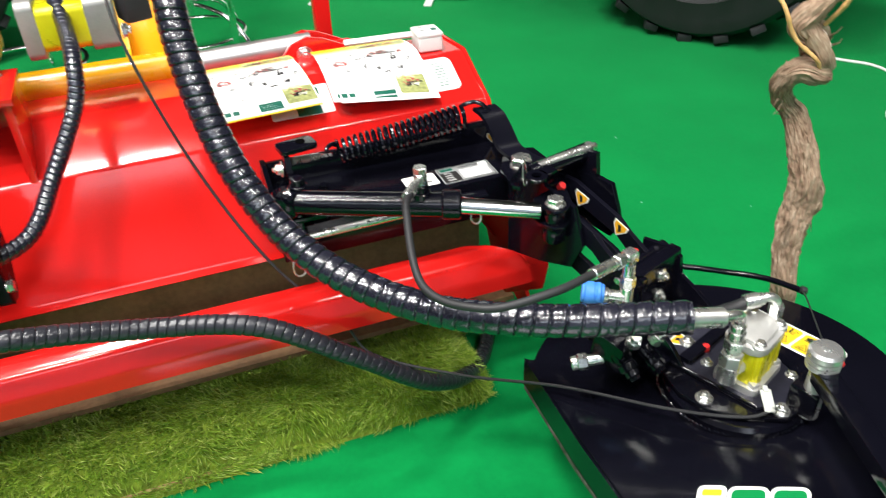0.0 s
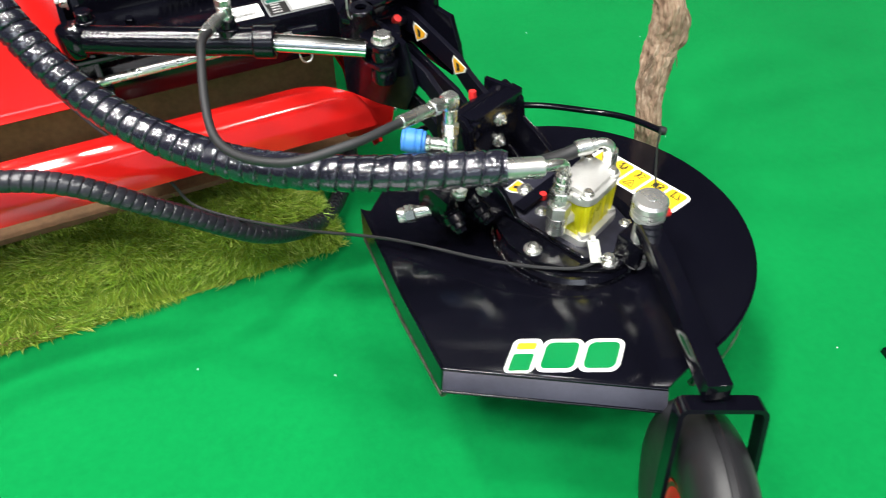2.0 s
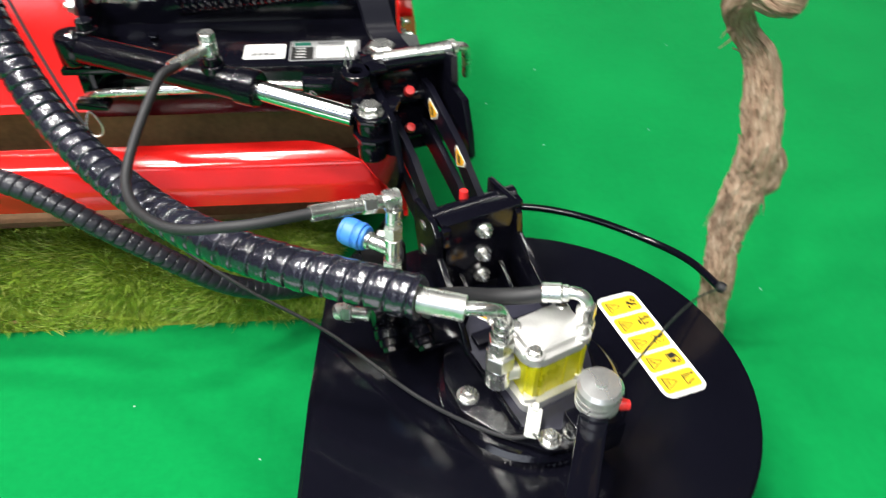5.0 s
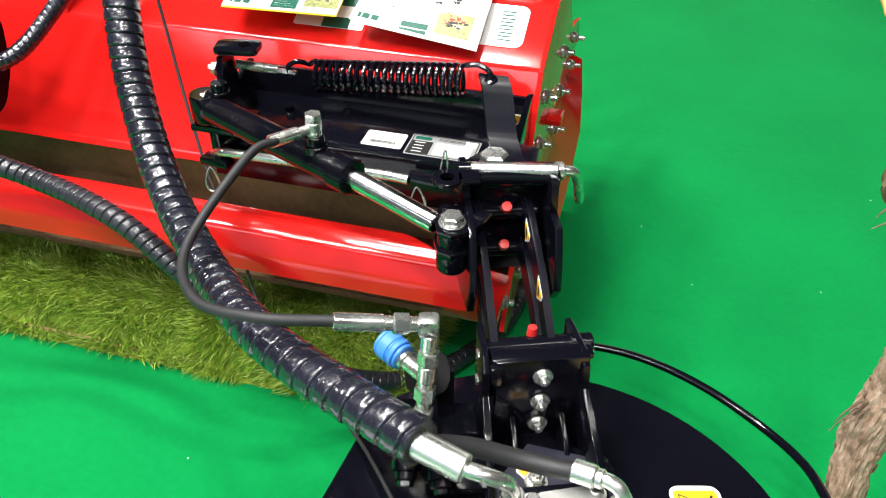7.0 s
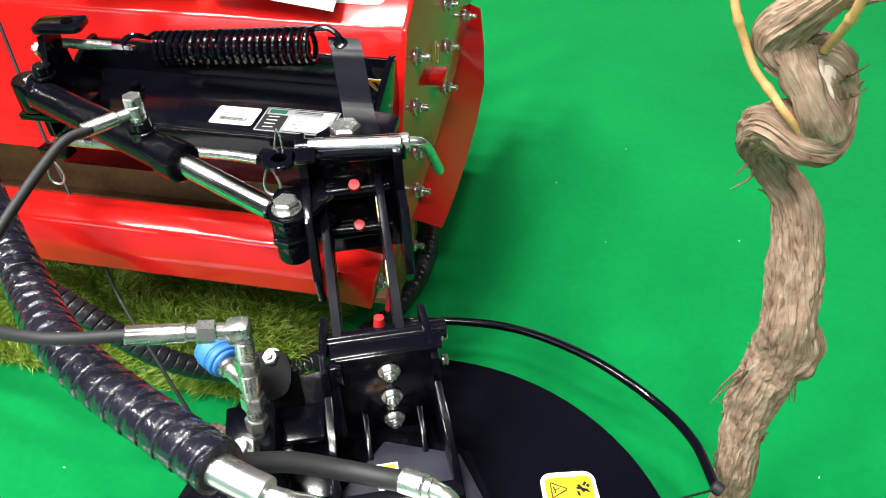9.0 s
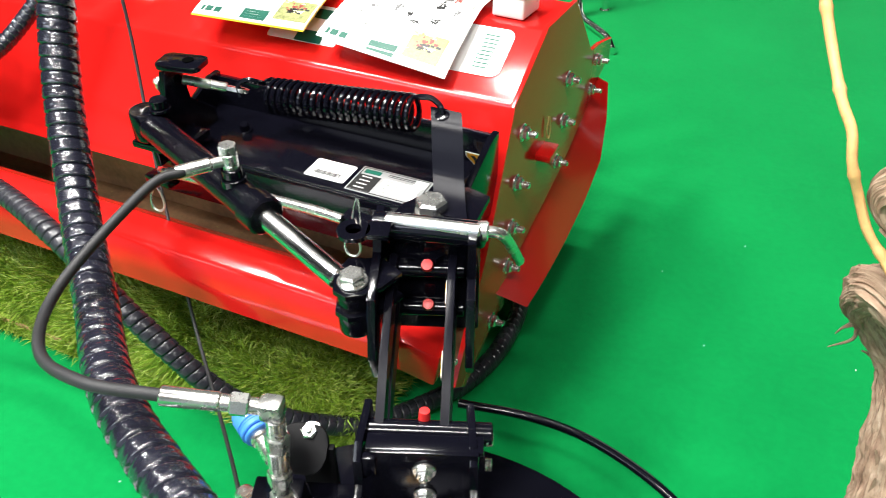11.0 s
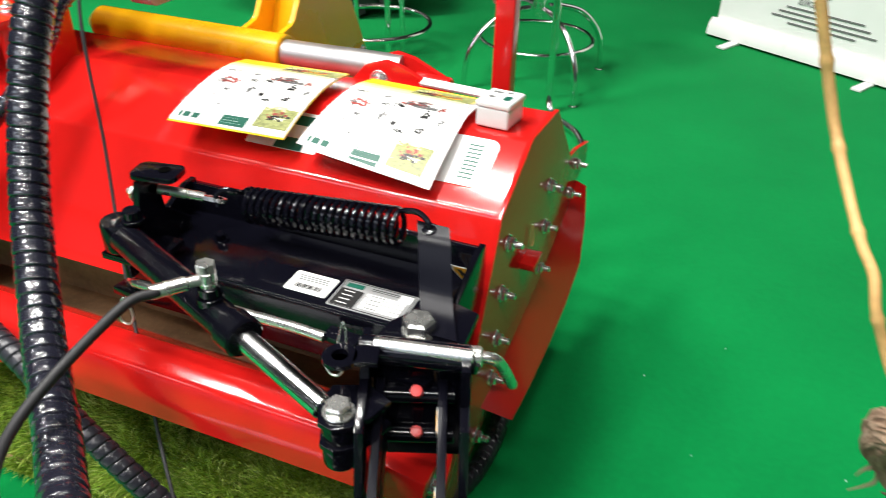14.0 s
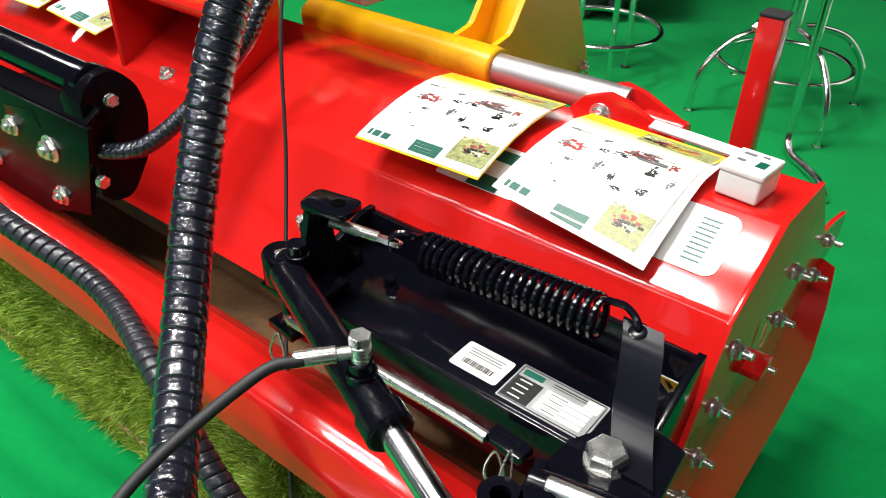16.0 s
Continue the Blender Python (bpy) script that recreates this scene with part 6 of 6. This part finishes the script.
def straight_stool(cx, cy):
    s = thing("bar_stool", (cx, cy, 0), "chrome bar stool on straight legs with a round footrest", "stool", "bar stools")
    for dx, dy in ((0.115, -0.085), (0.085, 0.115), (-0.115, 0.085), (-0.085, -0.115)):
        bm = bmesh.new()
        rod(bm, (cx + dx, cy + dy, 0.004), (cx + dx * 0.9, cy + dy * 0.9, 0.76), 0.011, 14)
        part("leg", bm, CHROME, s)
        bm = bmesh.new()
        lathe(bm, [(0.016, 0), (0.016, 0.006), (0.012, 0.009)], pose(cx + dx, cy + dy, 0), 14)
        part("foot", bm, RUBBER, s)
    bm = bmesh.new()
    ring = [Vector((cx + 0.235 * math.cos(2 * math.pi * i / 44), cy + 0.235 * math.sin(2 * math.pi * i / 44), 0.168)) for i in range(45)]
    sweep(bm, ring, 0.010, 10, cap=False)
    part("footrest", bm, CHROME, s)
    bm = bmesh.new()
    lathe(bm, [(0.03, 0), (0.17, 0.015), (0.18, 0.03), (0.175, 0.06), (0.0, 0.07)], pose(cx, cy, 0.76), 28)
    part("seat", bm, PLASTIC, s)


straight_stool(-1.145, 1.860)
pole = thing("chrome_pole", (-0.345, 1.665, 0), "upright chrome tube with a bent foot beside the stool", "pole")
bm = bmesh.new()
bent, _ = curve([(-0.345, 1.665, 1.3), (-0.345, 1.665, 0.8), (-0.345, 1.665, 0.3), (-0.345, 1.662, 0.10), (-0.338, 1.650, 0.035), (-0.310, 1.615, 0.014), (-0.255, 1.560, 0.014), (-0.195, 1.495, 0.014), (-0.15, 1.40, 0.014)], 60)
sweep(bm, bent, 0.013, 14)
part("tube", bm, CHROME, pole)

BA, BB = Vector((0.105, 2.885, 0)), Vector((0.95, 2.42, 0))
bu = (BB - BA).normalized()
bn = Vector((bu.y, -bu.x, 0))
banner = thing("rollup_banner", (BA + BB) / 2, "white roll-up banner with printed lines in a metal cassette", "banner")
bm = bmesh.new()
prism(bm, [(-0.045, 0.012), (-0.045, 0.05), (-0.03, 0.075), (0.02, 0.085), (0.045, 0.06), (0.05, 0.012)], basis(BA, bn, UP), -0.965, 0.004)
part("cassette", bm, PLASTIC_WHITE, banner)
bm = bmesh.new()
block(bm, (0.93, 0.004, 1.9), basis((BA + BB) / 2 + UP * 1.03, bu, bn), 0.0)
sheet = part("sheet", bm, WHITE, banner)
for f in (0.16, 0.80):
    bm = bmesh.new()
    block(bm, (0.04, 0.20, 0.010), basis(BA.lerp(BB, f) + bn * 0.06 + UP * 0.006, bu, bn), 0.003)
    part("foot", bm, PLASTIC_WHITE, banner)


def print_bar(x, z, w, h, mat, name="text_bar"):
    bm = bmesh.new()
    block(bm, (w, 0.002, h), Matrix.Translation(BA + bu * x + bn * 0.0035 + UP * z) @ Matrix((bu, bn, UP)).transposed().to_4x4())
    part(name, bm, mat, sheet)


for x, z, w, h, mat in ((0.22, 0.275, 0.08, 0.020, RED_INK), (0.235, 0.298, 0.03, 0.026, RED_INK), (0.20, 0.250, 0.030, 0.032, BLACK_INK), (0.238, 0.248, 0.026, 0.024, TEAL_INK), (0.272, 0.248, 0.022, 0.024, TEAL_INK), (0.304, 0.248, 0.030, 0.030, BLACK_INK)):
    print_bar(x, z, w, h, mat, "logo_block")
for k, w in enumerate((0.34, 0.40, 0.46, 0.30)):
    print_bar(0.50, 0.205 - 0.022 * k, w, 0.008, GREY_INK)


def lettering(text, x, z, size):
    c = bpy.data.curves.new("lettering", "FONT")
    c.body, c.size, c.extrude = text, size, 0.0006
    tmp = bpy.data.objects.new("lettering", c)
    scene.collection.objects.link(tmp)
    me = bpy.data.meshes.new_from_object(tmp.evaluated_get(bpy.context.evaluated_depsgraph_get()))
    scene.collection.objects.unlink(tmp)
    bpy.data.objects.remove(tmp)
    me.materials.append(GREY_INK)
    ob = new("lettering", me)
    ob.parent = sheet
    w = Matrix.Translation(BA + bu * x + bn * 0.0042 + UP * z) @ Matrix((bu, UP, bn)).transposed().to_4x4()
    ob.matrix_basis = Matrix.Translation(-ORIGIN[sheet.name]) @ w


lettering("Mező", 0.375, 0.268, 0.062)
lettering("alkat", 0.375, 0.212 + 0.012, 0.052)

# large tractor tyres
def tractor_wheel(x, y, radius, turn, label):
    tw = thing("tractor_wheel", (x, y, 0), label, "wheel", "tractor wheels")
    tax = Vector((math.cos(radians(turn)), math.sin(radians(turn)), 0))
    mid = Vector((x, y, radius))
    k = radius / 0.49
    bm = bmesh.new()
    lathe(bm, [(r * k, w) for r, w in ((0.27, -0.13), (0.30, -0.165), (0.34, -0.18), (0.40, -0.178), (0.45, -0.160), (0.470, -0.12), (0.474, 0.0), (0.470, 0.12), (0.45, 0.160), (0.40, 0.178), (0.34, 0.18), (0.335, 0.183), (0.30, 0.165), (0.27, 0.13))], aim(mid, tax), 64)
    part("tyre", bm, TYRE, tw)
    tside = tax.cross(UP)
    for q in range(44):
        a = 2 * math.pi * (q + 0.5 * (q % 2)) / 44
        e = tside * math.cos(a) + UP * math.sin(a)
        side = 1 if q % 2 else -1
        bm = bmesh.new()
        block(bm, (0.165, 0.062, 0.034), basis(mid + e * (radius - 0.0175) + tax * side * 0.072, tax * side + tax.cross(e) * 0.45, e.cross(tax)), 0.006)
        part("lug", bm, TYRE, tw)
    bm = bmesh.new()
    lathe(bm, [(r * k, w) for r, w in ((0.06, 0.05), (0.18, 0.06), (0.225, 0.10), (0.25, 0.15), (0.272, 0.155), (0.278, 0.14), (0.26, 0.0))], aim(mid, tax), 48)
    part("rim", bm, PLASTIC_WHITE, tw, "white steel rim")


tractor_wheel(1.68, 1.44, 0.58, -145, "large black tractor tyre on a white steel rim")
tractor_wheel(-1.65, 2.46, 0.52, -70, "large black tractor tyre standing behind the stools")

# white cable on the carpet
pts, _ = curve([(1.93, 0.97, 0.006), (2.003, 0.868, 0.006), (2.052, 0.80, 0.006), (2.056, 0.71, 0.006), (1.994, 0.585, 0.006), (1.85, 0.475, 0.006), (1.75, 0.42, 0.006), (1.703, 0.345, 0.006), (1.735, 0.248, 0.006), (1.83, 0.172, 0.006), (2.10, 0.05, 0.006)], 60)
bm = bmesh.new()
sweep(bm, pts, 0.006, 8)
tagged(part("power_cable", bm, PLASTIC_WHITE, None), "white power cable lying on the carpet", "cable")


def floor_poster(x, y, w, h, turn, sx, sy):
    p = thing("floor_poster", (x, y, 0), "black framed poster with a grey photo lying on the carpet", "poster", "floor posters")
    m = pose(x, y, 0, 0, 0, turn)
    for nm, cx0, cy0, ww, hh in (("frame_bar", w / 2, 0.0125, w, 0.025), ("frame_bar", w / 2, h - 0.0125, w, 0.025), ("frame_bar", 0.0125, h / 2, 0.025, h - 0.05), ("frame_bar", w - 0.0125, h / 2, 0.025, h - 0.05)):
        bm = bmesh.new()
        block(bm, (ww, hh, 0.014), m @ pose(cx0 * sx, cy0 * sy, 0.007), 0.002)
        part(nm, bm, BLACK, p)
    bm = bmesh.new()
    block(bm, (w - 0.05, h - 0.05, 0.006), m @ pose(sx * w / 2, sy * h / 2, 0.005))
    picture = part("picture", bm, PHOTO, p)
    for k, ((ua, va), (ub, vb), wide, mat) in enumerate((((0.03, 0.103), (0.78, 0.268), 0.008, SLATE_INK), ((0.03, 0.147), (0.78, 0.30), 0.006, SLATE_INK), ((0.03, 0.186), (0.78, 0.29), 0.008, SLATE_INK), ((0.03, 0.222), (0.78, 0.30), 0.006, SLATE_INK), ((0.25, 0.03), (0.205, 0.21), 0.030, SLATE_INK), ((0.205, 0.21), (0.19, 0.45), 0.026, SLATE_INK), ((0.235, 0.03), (0.218, 0.10), 0.008, GREY_INK), ((0.07, 0.028), (0.128, 0.072), 0.012, GREY_INK), ((0.128, 0.072), (0.213, 0.119), 0.014, GREY_INK), ((0.059, 0.155), (0.049, 0.22), 0.004, GREY_INK), ((0.053, 0.24), (0.045, 0.34), 0.010, GREY_INK), ((0.075, 0.26), (0.060, 0.40), 0.006, GREY_INK), ((0.113, 0.24), (0.114, 0.32), 0.004, GREY_INK), ((0.40, 0.04), (0.36, 0.40), 0.018, GREY_INK), ((0.06, 0.42), (0.30, 0.50), 0.05, OLIVE_INK), ((0.45, 0.36), (0.75, 0.44), 0.06, OLIVE_INK))):
        if max(ua, ub) > w - 0.03 or max(va, vb) > h - 0.03:
            ub, vb = min(ub, w - 0.06), min(vb, h - 0.06)
        a, b = Vector((sx * ua, sy * va, 0)), Vector((sx * ub, sy * vb, 0))
        bm = bmesh.new()
        block(bm, ((b - a).length, wide, 0.0006), m @ basis((a + b) / 2 + Vector((0, 0, 0.0084 + 0.0003 * k)), b - a, (b - a).cross(Vector((0, 0, -1)))))
        part("picture_line", bm, mat, picture)


floor_poster(0.685, -0.990, 0.84, 0.60, -6.7, 1, -1)
floor_poster(-0.257, -0.944, 0.60, 0.84, -6.7, -1, -1)
# paper scraps trodden into the carpet
rng = random.Random(9)
for x, y in ((-0.474, -0.503), (-0.764, -0.315), (0.229, 0.389), (0.38, 0.55), (0.62, 0.25), (0.35, 0.2), (0.78, 0.66), (-0.25, -0.62), (0.55, -0.75), (0.62, -0.95), (0.9, 0.1), (1.05, 0.75), (0.7, -0.3)):
    bm = bmesh.new()
    block(bm, (rng.uniform(0.002, 0.004), rng.uniform(0.0012, 0.0024), 0.001), pose(x, y, 0.0008, 0, 0, rng.uniform(0, 180)))
    tagged(part("paper_scrap", bm, WHITE, None), "tiny white scrap of paper on the carpet", "scrap", "scraps on the carpet")
